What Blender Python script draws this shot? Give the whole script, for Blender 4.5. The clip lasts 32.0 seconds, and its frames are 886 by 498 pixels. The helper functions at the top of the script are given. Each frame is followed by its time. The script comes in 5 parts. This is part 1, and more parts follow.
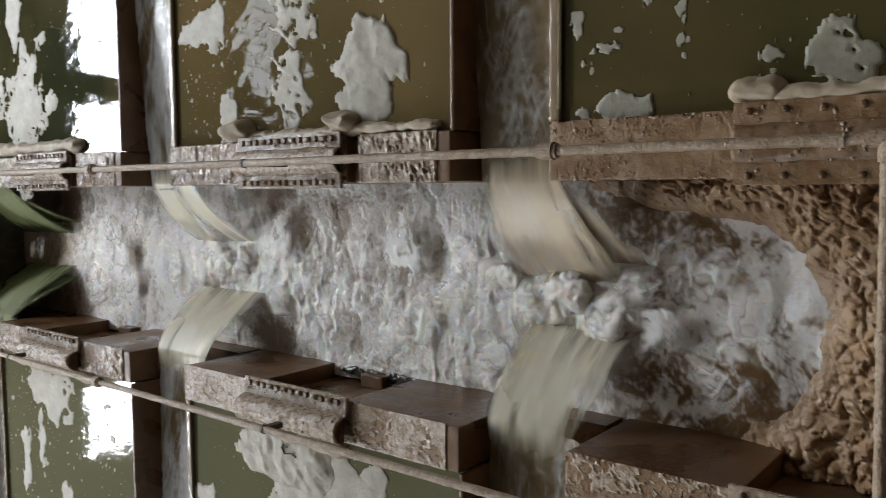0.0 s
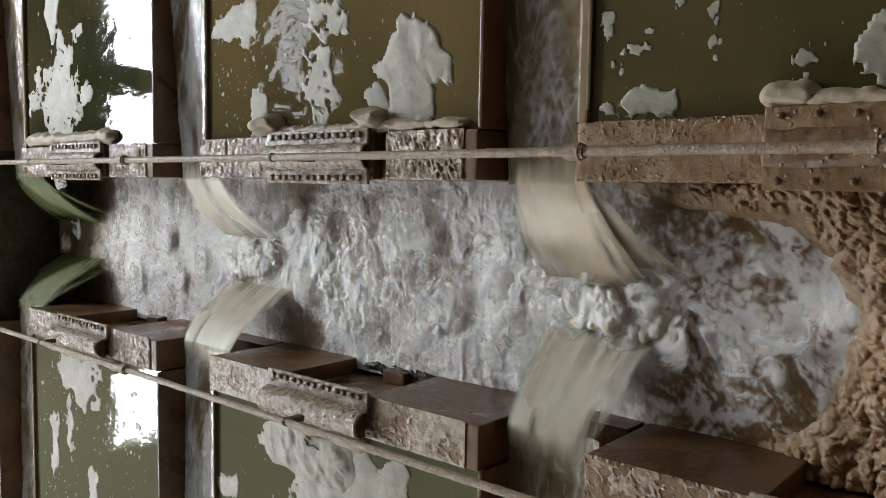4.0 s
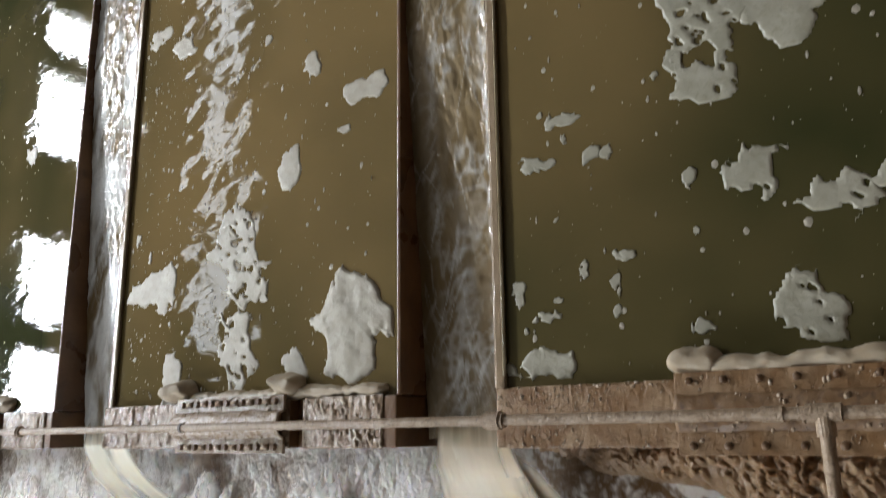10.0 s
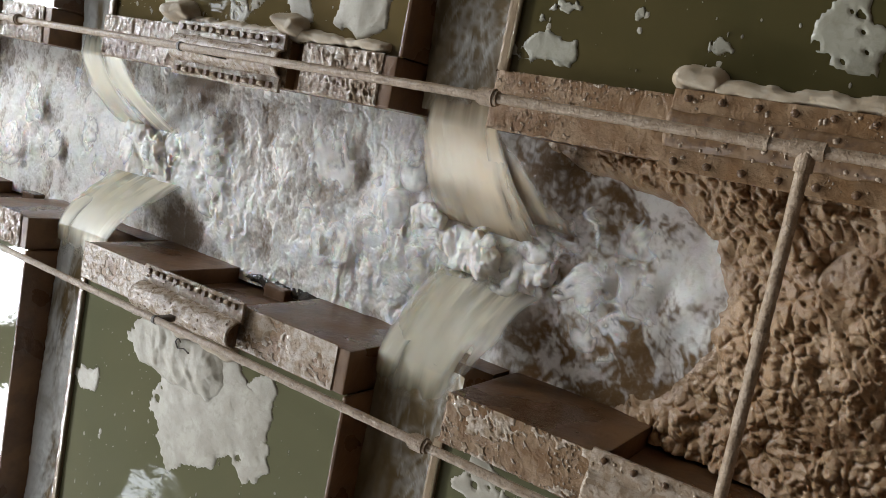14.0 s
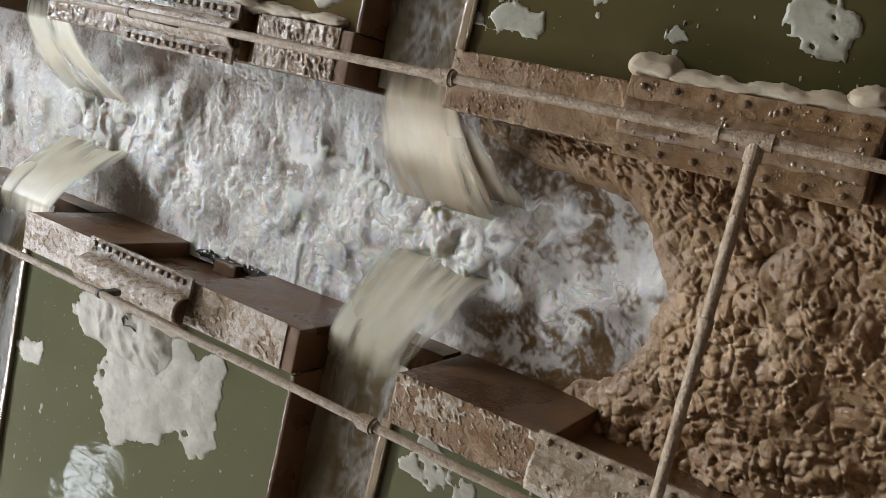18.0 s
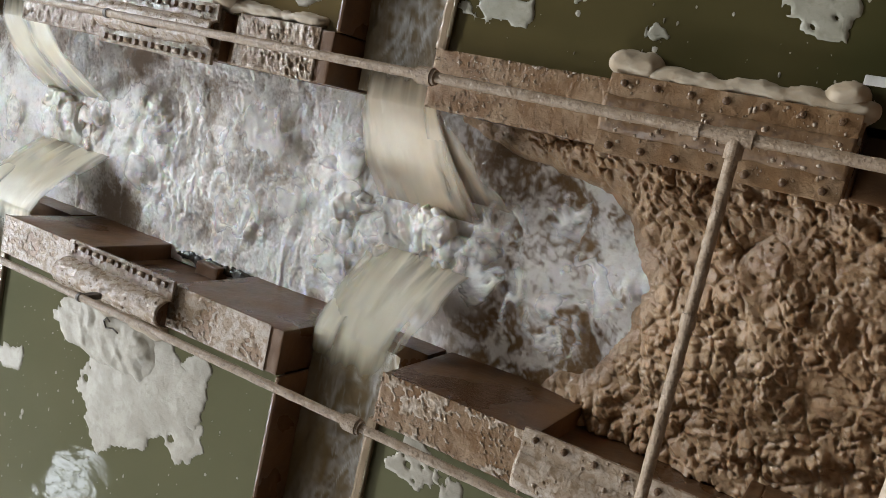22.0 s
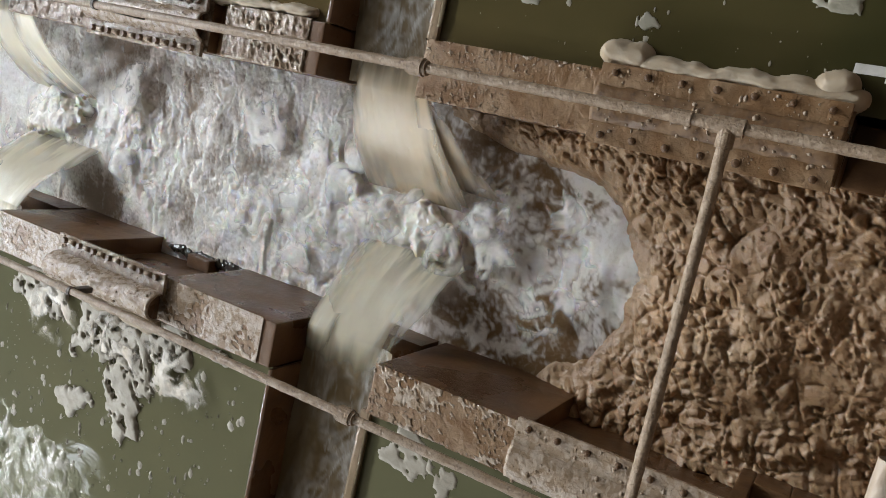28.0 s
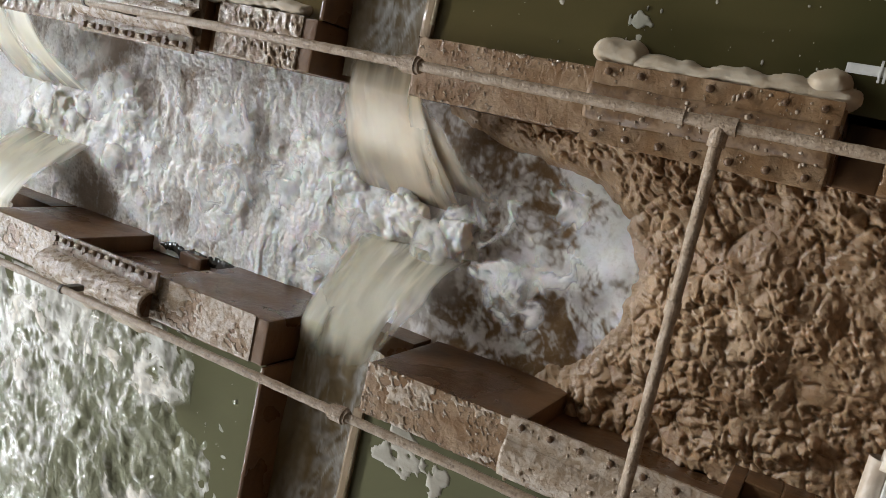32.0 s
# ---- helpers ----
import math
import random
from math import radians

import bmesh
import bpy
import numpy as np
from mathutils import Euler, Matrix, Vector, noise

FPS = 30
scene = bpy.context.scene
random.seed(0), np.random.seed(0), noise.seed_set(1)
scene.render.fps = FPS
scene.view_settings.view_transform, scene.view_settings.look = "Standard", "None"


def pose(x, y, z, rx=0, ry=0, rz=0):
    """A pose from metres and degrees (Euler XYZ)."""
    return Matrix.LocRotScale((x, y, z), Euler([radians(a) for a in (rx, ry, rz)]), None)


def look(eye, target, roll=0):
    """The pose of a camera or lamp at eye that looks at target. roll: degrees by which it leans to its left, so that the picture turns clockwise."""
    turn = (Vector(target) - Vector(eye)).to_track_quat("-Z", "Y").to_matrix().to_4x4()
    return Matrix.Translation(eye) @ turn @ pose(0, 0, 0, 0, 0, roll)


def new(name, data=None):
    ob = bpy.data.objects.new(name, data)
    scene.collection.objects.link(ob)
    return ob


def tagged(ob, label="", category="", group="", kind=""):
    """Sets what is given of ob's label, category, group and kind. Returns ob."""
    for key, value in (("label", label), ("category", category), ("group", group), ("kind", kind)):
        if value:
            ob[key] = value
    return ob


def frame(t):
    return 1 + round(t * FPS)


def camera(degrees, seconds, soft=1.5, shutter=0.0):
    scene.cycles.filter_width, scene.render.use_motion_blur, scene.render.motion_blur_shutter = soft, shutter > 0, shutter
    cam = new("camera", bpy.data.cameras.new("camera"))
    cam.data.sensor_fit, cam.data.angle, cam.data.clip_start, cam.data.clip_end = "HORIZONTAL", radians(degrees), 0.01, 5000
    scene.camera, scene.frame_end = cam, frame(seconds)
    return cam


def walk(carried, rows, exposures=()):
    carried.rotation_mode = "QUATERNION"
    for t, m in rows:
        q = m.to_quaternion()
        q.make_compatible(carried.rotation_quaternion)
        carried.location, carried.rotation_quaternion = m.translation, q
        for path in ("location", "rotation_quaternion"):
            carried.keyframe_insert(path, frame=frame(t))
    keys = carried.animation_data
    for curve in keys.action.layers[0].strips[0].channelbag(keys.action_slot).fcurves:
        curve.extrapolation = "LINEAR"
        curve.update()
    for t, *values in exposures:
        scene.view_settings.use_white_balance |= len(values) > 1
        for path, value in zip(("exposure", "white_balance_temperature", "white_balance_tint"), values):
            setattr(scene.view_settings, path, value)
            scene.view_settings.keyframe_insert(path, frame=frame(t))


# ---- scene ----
# x runs to the right of the channel, y along it, z up; z = 0 is the top of the channel walls.
PATH = (
    (0, 0.052, 0.071, 2.555, -4.57, 38.42, -90.42),
    (0.5, 0.048, 0.062, 2.563, -4.33, 41.20, -90.14),
    (1, 0.055, 0.060, 2.557, -3.82, 42.12, -89.85),
    (1.5, 0.042, 0.059, 2.561, -3.36, 41.82, -89.42),
    (2, 0.047, 0.061, 2.558, -3.58, 41.15, -88.92),
    (2.5, 0.042, 0.060, 2.557, -3.34, 40.92, -88.53),
    (3, 0.056, 0.060, 2.552, -3.84, 40.67, -88.85),
    (3.5, 0.053, 0.061, 2.550, -3.66, 40.51, -88.79),
    (5.5, 0.052, 0.065, 2.560, -3.99, 39.90, -88.12),
    (6, 0.059, 0.058, 2.543, -4.51, 40.06, -87.71),
    (6.5, 0.049, 0.056, 2.540, -4.16, 39.86, -87.39),
    (7, 0.045, 0.055, 2.543, -3.92, 39.34, -86.43),
    (7.5, 0.055, 0.069, 2.526, -5.12, 34.99, -86.68),
    (8, 0.051, 0.065, 2.533, -5.43, 35.74, -86.96),
    (8.5, 0.053, 0.063, 2.531, -5.47, 35.82, -87.02),
    (9, 0.052, 0.071, 2.533, -0.69, 36.85, -87.80),
    (9.5, 0.102, 0.067, 2.548, 6.73, 36.19, -90.79),
    (10, 0.133, 0.061, 2.558, 12.74, 34.71, -90.87),
    (10.5, 0.125, 0.047, 2.583, 18.55, 34.40, -90.73),
    (11, 0.127, 0.057, 2.622, 21.85, 34.92, -91.48),
    (11.5, 0.093, 0.025, 2.584, 6.05, 34.15, -86.21),
    (12, 0.071, 0.046, 2.534, 0.58, 35.78, -81.87),
    (12.5, 0.063, 0.041, 2.546, -1.24, 34.85, -79.84),
    (13, 0.041, 0.034, 2.536, -0.34, 35.36, -76.60),
    (13.5, 0.041, 0.044, 2.538, -1.12, 34.10, -76.59),
    (15.5, 0.027, 0.045, 2.532, -0.60, 32.77, -76.29),
    (16, 0.046, 0.041, 2.521, -1.80, 31.10, -75.34),
    (16.5, 0.039, 0.036, 2.516, -1.34, 30.78, -74.64),
    (17, 0.042, 0.042, 2.521, -1.36, 30.63, -74.74),
    (17.5, 0.051, 0.041, 2.516, -1.63, 30.70, -74.87),
    (18, 0.044, 0.040, 2.516, -1.49, 30.51, -74.75),
    (18.5, 0.040, 0.045, 2.524, -1.37, 30.31, -74.89),
    (19, 0.046, 0.045, 2.520, -1.51, 30.47, -75.16),
    (19.5, 0.039, 0.042, 2.518, -1.54, 30.02, -75.38),
    (20, 0.027, 0.039, 2.517, -1.29, 29.86, -75.14),
    (20.5, 0.036, 0.040, 2.518, -1.53, 29.78, -75.32),
    (21, 0.042, 0.044, 2.518, -1.85, 29.46, -75.45),
    (21.5, 0.048, 0.046, 2.515, -2.04, 29.30, -75.48),
    (22, 0.047, 0.044, 2.515, -2.03, 29.25, -75.54),
    (22.5, 0.038, 0.049, 2.518, -2.00, 29.02, -75.77),
    (23, 0.040, 0.047, 2.517, -2.03, 29.00, -75.69),
    (23.5, 0.044, 0.051, 2.519, -2.19, 28.67, -75.72),
    (24, 0.047, 0.047, 2.520, -2.60, 28.79, -75.80),
    (24.5, 0.043, 0.046, 2.519, -2.63, 29.32, -75.98),
    (25, 0.040, 0.048, 2.520, -2.76, 29.62, -76.51),
    (25.5, 0.043, 0.051, 2.522, -2.75, 28.99, -76.00),
    (27.5, 0.044, 0.050, 2.520, -2.81, 28.80, -76.03),
    (28, 0.044, 0.047, 2.517, -2.86, 28.59, -75.98),
    (28.5, 0.047, 0.048, 2.516, -3.07, 28.01, -75.89),
    (29, 0.043, 0.049, 2.517, -3.03, 27.79, -75.91),
    (29.5, 0.049, 0.050, 2.517, -3.14, 27.84, -75.94),
    (30, 0.043, 0.048, 2.516, -2.97, 27.89, -75.88),
    (30.5, 0.046, 0.047, 2.516, -3.11, 27.96, -75.91),
    (31, 0.046, 0.049, 2.512, -3.12, 27.79, -75.88),
    (31.5, 0.045, 0.049, 2.516, -3.02, 27.97, -75.90),
    (32, 0.044, 0.048, 2.516, -2.96, 28.08, -75.90),
)
cam = camera(58.6, 32.0, soft=0.6, shutter=0.45)
walk(cam, [(t, pose(*p)) for t, *p in PATH],
     exposures=((0.0, -0.22), (6.0, -0.17), (8.5, -0.08), (10.0, 0.22), (11.0, 0.28), (12.0, -0.1), (13.0, 0.04), (16.0, 0.23), (24.0, 0.3), (25.0, 0.12), (26.0, 0.2), (28.0, 0.28), (32.0, 0.29)))

# ---------------------------------------------------------------- light
SUN_EL, SUN_ROT = radians(38), radians(200)
world = bpy.data.worlds.new("sky")
scene.world = world
world.use_nodes = True
wn = world.node_tree.nodes
sky = wn.new("ShaderNodeTexSky")
sky.sky_type = "NISHITA"
sky.sun_disc = False
sky.sun_elevation, sky.sun_rotation = SUN_EL, SUN_ROT
wn["Background"].inputs["Strength"].default_value = 0.15
world.node_tree.links.new(sky.outputs[0], wn["Background"].inputs["Color"])


# serves the north windows and the added fill lamps on the west side
def window_light(x, y, z, w, h, target, power):
    lamp = bpy.data.lights.new("window_light", "AREA")
    lamp.shape, lamp.size, lamp.size_y = "RECTANGLE", w, h
    lamp.energy, lamp.color = power, (0.9, 0.96, 1.018)
    ob = new("window_light", lamp)
    ob.matrix_world = look((x, y, z), target)
    return ob


# ---------------------------------------------------------------- numbers
XR0, XR1 = 0.085, 0.292          # right channel wall
XL1, XL0 = -0.935, -1.13         # left channel wall
Z_FOAM = -0.57                   # surface in the channel
Z_TANK = -0.03                   # surface in the tanks
TANK_R, TANK_L = 4.68, -6.4       # outer tank walls
R_TROUGHS = ((1.605, 2.038), (4.07, 4.565), (6.51, 7.12))
L_TROUGHS = ((1.55, 2.0), (4.005, 4.548), (6.48, 7.1))
R_PLATES = (0.168, 2.668, 5.2)
L_PLATES = (0.16, 2.655, 5.15)
PLATE_LEN = 0.742
HALL = (-13.0, 13.0, -7.0, 14.0, -1.4, 9.6)


# ---------------------------------------------------------------- vectorised noise
def hashed(ix, iy, seed):
    n = (ix.astype(np.int64) * 374761393 + iy.astype(np.int64) * 668265263 + seed * 974711) & 0x7FFFFFFF
    n = ((n ^ (n >> 13)) * 1274126177) & 0x7FFFFFFF
    n = ((n ^ (n >> 16)) * 2246822519) & 0x7FFFFFFF
    return (n & 0xFFFFF) / float(0xFFFFF)


def vnoise(x, y, seed=0):
    ix, iy = np.floor(x), np.floor(y)
    fx, fy = x - ix, y - iy
    fx, fy = fx * fx * (3 - 2 * fx), fy * fy * (3 - 2 * fy)
    a, b = hashed(ix, iy, seed), hashed(ix + 1, iy, seed)
    c, d = hashed(ix, iy + 1, seed), hashed(ix + 1, iy + 1, seed)
    return (a + (b - a) * fx) * (1 - fy) + (c + (d - c) * fx) * fy


def fbm(x, y, seed=0, octaves=4):
    s, amp, tot = 0, 0.5, 0
    for o in range(octaves):
        s = s + amp * vnoise(x * 2 ** o + 17.3 * o, y * 2 ** o - 9.1 * o, seed + o)
        tot += amp
        amp *= 0.5
    return s / tot


def cells(x, y, seed=0):
    """Distance to the nearest and to the second nearest scattered point."""
    ix, iy = np.floor(x), np.floor(y)
    d1, d2 = np.full(x.shape, 9.0), np.full(x.shape, 9.0)
    for i in (-1, 0, 1):
        for j in (-1, 0, 1):
            px = ix + i + hashed(ix + i, iy + j, seed)
            py = iy + j + hashed(ix + i, iy + j, seed + 77)
            d = np.hypot(px - x, py - y)
            d2 = np.minimum(d2, np.maximum(d, d1))
            d1 = np.minimum(d1, d)
    return d1, d2


def ridged(x, y, seed, octaves=4, sharp=7.0):
    """Thin bright threads on a dark field."""
    return np.clip(1 - np.abs(fbm(x, y, seed, octaves) - 0.5) * sharp, 0, 1)


def billow(x, y, seed, octaves=4):
    """Puffy lumps divided by creases."""
    s, amp, tot = 0, 1.0, 0
    for o in range(octaves):
        s = s + amp * np.abs(2 * vnoise(x * 2.1 ** o + 5.2 * o, y * 2.1 ** o, seed + o) - 1)
        tot += amp
        amp *= 0.55
    return s / tot


def step(a, b, v):
    t = np.clip((v - a) / (b - a), 0, 1)
    return t * t * (3 - 2 * t)


# ---------------------------------------------------------------- materials
def material(name, colour, rough=0.5, metal=0.0, second=None, mix_scale=6.0, mix_low=0.4, mix_high=0.65, bump=0.0, bump_scale=40.0,
             fine=0.0, fine_scale=200.0, stretch=(1, 1, 1), rough_vary=0.0, ior=1.45, spec=0.5, attribute="", third=None, third_scale=30.0, distort=0.6, sss=0.0, veil="", third_most=0.8):
    m = bpy.data.materials.new(name)
    m.use_nodes = True
    nt = m.node_tree
    n, l = nt.nodes, nt.links
    p = n["Principled BSDF"]
    p.inputs["Roughness"].default_value = rough
    p.inputs["Metallic"].default_value = metal
    p.inputs["IOR"].default_value = ior
    p.inputs["Specular IOR Level"].default_value = spec
    if sss:
        p.inputs["Subsurface Weight"].default_value = sss
        p.inputs["Subsurface Radius"].default_value = (0.02, 0.015, 0.01)
        p.inputs["Subsurface Scale"].default_value = 0.6
    if veil:
        va = n.new("ShaderNodeAttribute")
        va.attribute_name = veil
        l.new(va.outputs["Fac"], p.inputs["Alpha"])
    coord = n.new("ShaderNodeTexCoord")
    mapping = n.new("ShaderNodeMapping")
    mapping.inputs["Scale"].default_value = stretch
    l.new(coord.outputs["Object"], mapping.inputs["Vector"])

    def noise_node(scale, detail=5.0, d=distort):
        t = n.new("ShaderNodeTexNoise")
        t.inputs["Scale"].default_value, t.inputs["Detail"].default_value, t.inputs["Distortion"].default_value = scale, detail, d
        l.new(mapping.outputs["Vector"], t.inputs["Vector"])
        return t

    base = None
    if second is not None:
        ramp = n.new("ShaderNodeMapRange")
        ramp.inputs["From Min"].default_value, ramp.inputs["From Max"].default_value = mix_low, mix_high
        if attribute:
            at = n.new("ShaderNodeAttribute")
            at.attribute_name = attribute
            l.new(at.outputs["Fac"], ramp.inputs["Value"])
        else:
            l.new(noise_node(mix_scale).outputs["Fac"], ramp.inputs["Value"])
        mix = n.new("ShaderNodeMix")
        mix.data_type = "RGBA"
        mix.inputs["A"].default_value, mix.inputs["B"].default_value = (*colour, 1), (*second, 1)
        l.new(ramp.outputs["Result"], mix.inputs["Factor"])
        base = mix.outputs["Result"]
        if rough_vary:
            rr = n.new("ShaderNodeMapRange")
            rr.inputs["To Min"].default_value, rr.inputs["To Max"].default_value = rough, rough + rough_vary
            l.new(ramp.outputs["Result"], rr.inputs["Value"])
            l.new(rr.outputs["Result"], p.inputs["Roughness"])
    if third is not None:
        r3 = n.new("ShaderNodeMapRange")
        r3.inputs["From Min"].default_value, r3.inputs["From Max"].default_value = 0.5, 0.72
        r3.inputs["To Max"].default_value = third_most
        l.new(noise_node(third_scale, 6.0).outputs["Fac"], r3.inputs["Value"])
        m3 = n.new("ShaderNodeMix")
        m3.data_type = "RGBA"
        m3.inputs["A"].default_value, m3.inputs["B"].default_value = (*colour, 1), (*third, 1)
        if base is not None:
            l.new(base, m3.inputs["A"])
        l.new(r3.outputs["Result"], m3.inputs["Factor"])
        base = m3.outputs["Result"]
    if base is not None:
        l.new(base, p.inputs["Base Color"])
    else:
        p.inputs["Base Color"].default_value = (*colour, 1)
    last = None
    for strength, scale in ((bump, bump_scale), (fine, fine_scale)):
        if strength:
            b = n.new("ShaderNodeBump")
            b.inputs["Strength"].default_value, b.inputs["Distance"].default_value = strength, 0.5 / scale
            l.new(noise_node(scale, 4.0).outputs["Fac"], b.inputs["Height"])
            if last:
                l.new(last.outputs["Normal"], b.inputs["Normal"])
            last = b
    if last:
        l.new(last.outputs["Normal"], p.inputs["Normal"])
    return m


mat_wall = material("wet_muddy_concrete", (0.082, 0.037, 0.014), 0.26, second=(0.15, 0.076, 0.031), mix_scale=3, third=(0.06, 0.03, 0.014), third_scale=9, bump=0.16, bump_scale=22, fine=0.18, fine_scale=160, rough_vary=0.25, distort=0.0)
mat_algae = material("algae_stained_concrete", (0.066, 0.06, 0.03), 0.65, second=(0.045, 0.038, 0.02), mix_scale=6, third=(0.12, 0.1, 0.06), third_scale=18, bump=0.2, bump_scale=20, fine=0.2, fine_scale=120)
# mud for flanges and wall tops; its paleness also stands for light from above
mat_mud = material("wet_mud_and_top_light", (0.172, 0.092, 0.04), 0.32, second=(0.26, 0.162, 0.084), mix_scale=9, third=(0.15, 0.085, 0.04), third_scale=24, bump=0.35, bump_scale=30, fine=0.55, fine_scale=140, rough_vary=0.25)
mat_crust = material("foam_crusted_concrete", (0.2, 0.135, 0.085), 0.12, second=(0.34, 0.265, 0.19), mix_scale=22, third=(0.15, 0.095, 0.055), third_scale=45, bump=0.6, bump_scale=50, fine=0.5, fine_scale=150, rough_vary=0.2, spec=0.7)
mat_crust_wet = material("wet_peeling_crust", (0.27, 0.195, 0.13), 0.2, second=(0.39, 0.31, 0.235), mix_scale=26, third=(0.2, 0.13, 0.075), third_scale=60, bump=0.5, bump_scale=50, fine=0.5, fine_scale=150, rough_vary=0.25, spec=0.55)
mat_steel = material("mud_coated_steel", (0.14, 0.075, 0.033), 0.38, second=(0.215, 0.13, 0.067), mix_scale=14, third=(0.075, 0.042, 0.024), third_scale=40, bump=0.35, bump_scale=24, fine=0.2, fine_scale=180, rough_vary=0.25, distort=0.0)
mat_bolt = material("dark_muddy_bolt", (0.09, 0.049, 0.025), 0.3, second=(0.16, 0.093, 0.05), mix_scale=60, bump=0.4, bump_scale=120)
mat_pipe = material("scaled_pipe", (0.265, 0.183, 0.115), 0.42, second=(0.36, 0.27, 0.19), mix_scale=25, third=(0.14, 0.09, 0.055), third_scale=70, bump=0.8, bump_scale=90, fine=0.5, fine_scale=260)
mat_tank = material("murky_tank_water", (0.026, 0.029, 0.01), 0.03, second=(0.178, 0.12, 0.05), mix_scale=0.9, mix_low=0.0, mix_high=1.0, ior=1.33, bump=0.03, bump_scale=16, attribute="foam", stretch=(1, 0.4, 1))
mat_tank_olive = material("olive_tank_water", (0.113, 0.11, 0.061), 0.03, second=(0.152, 0.132, 0.07), mix_low=0.0, mix_high=1.0, ior=1.33, bump=0.03, bump_scale=16, attribute="foam", stretch=(1, 0.4, 1))
# the pale second colour also paints window reflections on the ripples
mat_trough = material("racing_trough_water", (0.18, 0.128, 0.066), 0.03, second=(0.7, 0.7, 0.68), mix_scale=9, mix_low=0.0, mix_high=1.0, ior=1.33, stretch=(0.3, 1, 1), bump=0.15, bump_scale=14, fine=0.15, fine_scale=45, attribute="foam")
mat_sheet = material("falling_tan_water", (0.5, 0.385, 0.245), 0.3, second=(0.82, 0.76, 0.65), attribute="foam", mix_low=0.0, mix_high=1.0, ior=1.33, stretch=(0.7, 1.6, 0.7), bump=0.06, bump_scale=12, fine=0.08, fine_scale=36, distort=0.2, rough_vary=0.15, sss=0.5, spec=0.35, veil="cover")
mat_sheet_pale = material("falling_pale_water", (0.55, 0.49, 0.345), 0.3, second=(0.84, 0.81, 0.72), attribute="foam", mix_low=0.0, mix_high=1.0, ior=1.33, stretch=(0.7, 1.6, 0.7), bump=0.06, bump_scale=12, fine=0.08, fine_scale=36, distort=0.2, rough_vary=0.15, sss=0.5, spec=0.35, veil="cover")
mat_sheet_green = material("falling_green_water", (0.11, 0.122, 0.045), 0.6, second=(0.2, 0.215, 0.1), attribute="foam", mix_low=0.0, mix_high=1.0, ior=1.33, stretch=(0.35, 2.2, 0.35), bump=0.1, bump_scale=12, distort=0.2, spec=0.35, veil="cover")
mat_white = material("churning_white_foam", (0.21, 0.128, 0.062), 0.14, second=(0.96, 0.925, 0.885), attribute="foam", mix_low=0.0, mix_high=1.0, rough_vary=0.22, bump=0.18, bump_scale=30, fine=0.36, fine_scale=80.0, ior=1.33, sss=0.3, third=(0.5, 0.42, 0.33), third_scale=48, third_most=0.3)
mat_veil = material("thin_white_froth", (0.96, 0.935, 0.905), 0.4, second=(0.92, 0.885, 0.845), mix_scale=14, bump=0.4, bump_scale=50, fine=0.5, fine_scale=120, veil="cover", sss=0.25, third=(0.6, 0.54, 0.46), third_scale=60, third_most=0.25)
mat_froth = material("cream_froth", (0.66, 0.61, 0.53), 0.4, second=(0.5, 0.42, 0.32), mix_scale=8, bump=0.5, bump_scale=40, fine=0.5, fine_scale=110, veil="cover")
mat_brown = material("brown_lumpy_foam", (0.305, 0.178, 0.09), 0.3, second=(0.44, 0.3, 0.18), attribute="foam", mix_low=0.1, mix_high=0.9, third=(0.2, 0.12, 0.06), third_scale=40, bump=0.5, bump_scale=55, fine=0.6, fine_scale=150, sss=0.3)
mat_raft = material("cream_scum", (0.31, 0.272, 0.21), 0.5, second=(0.39, 0.35, 0.28), mix_scale=9, third=(0.27, 0.24, 0.185), third_scale=30, bump=0.15, bump_scale=35, fine=0.3, fine_scale=140)
mat_raft_wet = material("thin_wet_scum", (0.27, 0.25, 0.19), 0.4, second=(0.33, 0.305, 0.24), mix_scale=11, third=(0.23, 0.21, 0.15), third_scale=34, bump=0.2, bump_scale=40, fine=0.3, fine_scale=140)
mat_pile = material("thick_cream_foam", (0.34, 0.265, 0.18), 0.55, second=(0.43, 0.355, 0.26), mix_scale=10, bump=0.2, bump_scale=30, fine=0.2, fine_scale=120, sss=0.2)
mat_boil = material("boiling_green_water", (0.2, 0.196, 0.125), 0.12, second=(0.58, 0.55, 0.48), attribute="foam", mix_low=0.2, mix_high=1.0, ior=1.33, bump=0.4, bump_scale=22, fine=0.3, fine_scale=80, rough_vary=0.25)
mat_plaster = material("grimy_plaster", (0.36, 0.34, 0.3), 0.8, second=(0.28, 0.26, 0.22), mix_scale=1.2, bump=0.2, bump_scale=20)
# dark plaster with shade in its colour: unseen south wall and east ledge
mat_dim = material("shade_dark_plaster", (0.1, 0.085, 0.07), 0.85, second=(0.07, 0.058, 0.045), mix_scale=2, bump=0.2, bump_scale=20)
mat_roof = material("dark_roof_boards", (0.075, 0.06, 0.045), 0.8, second=(0.05, 0.04, 0.03), mix_scale=2, bump=0.2, bump_scale=20)
mat_slab = material("walkway_concrete", (0.26, 0.23, 0.19), 0.75, second=(0.19, 0.165, 0.13), mix_scale=4, bump=0.3, bump_scale=40)
mat_frame = material("painted_window_bars", (0.25, 0.27, 0.26), 0.5, second=(0.2, 0.21, 0.2), mix_scale=8)
mat_white_paint = material("white_plastic", (0.52, 0.5, 0.46), 0.4, second=(0.42, 0.39, 0.34), mix_scale=20)
mat_rail = material("pale_rail_pipe", (0.5, 0.42, 0.34), 0.4, second=(0.4, 0.31, 0.23), mix_scale=16, bump=0.2, bump_scale=60)
mat_dark = material("dark_strap", (0.055, 0.04, 0.03), 0.5, second=(0.09, 0.065, 0.045), mix_scale=40)


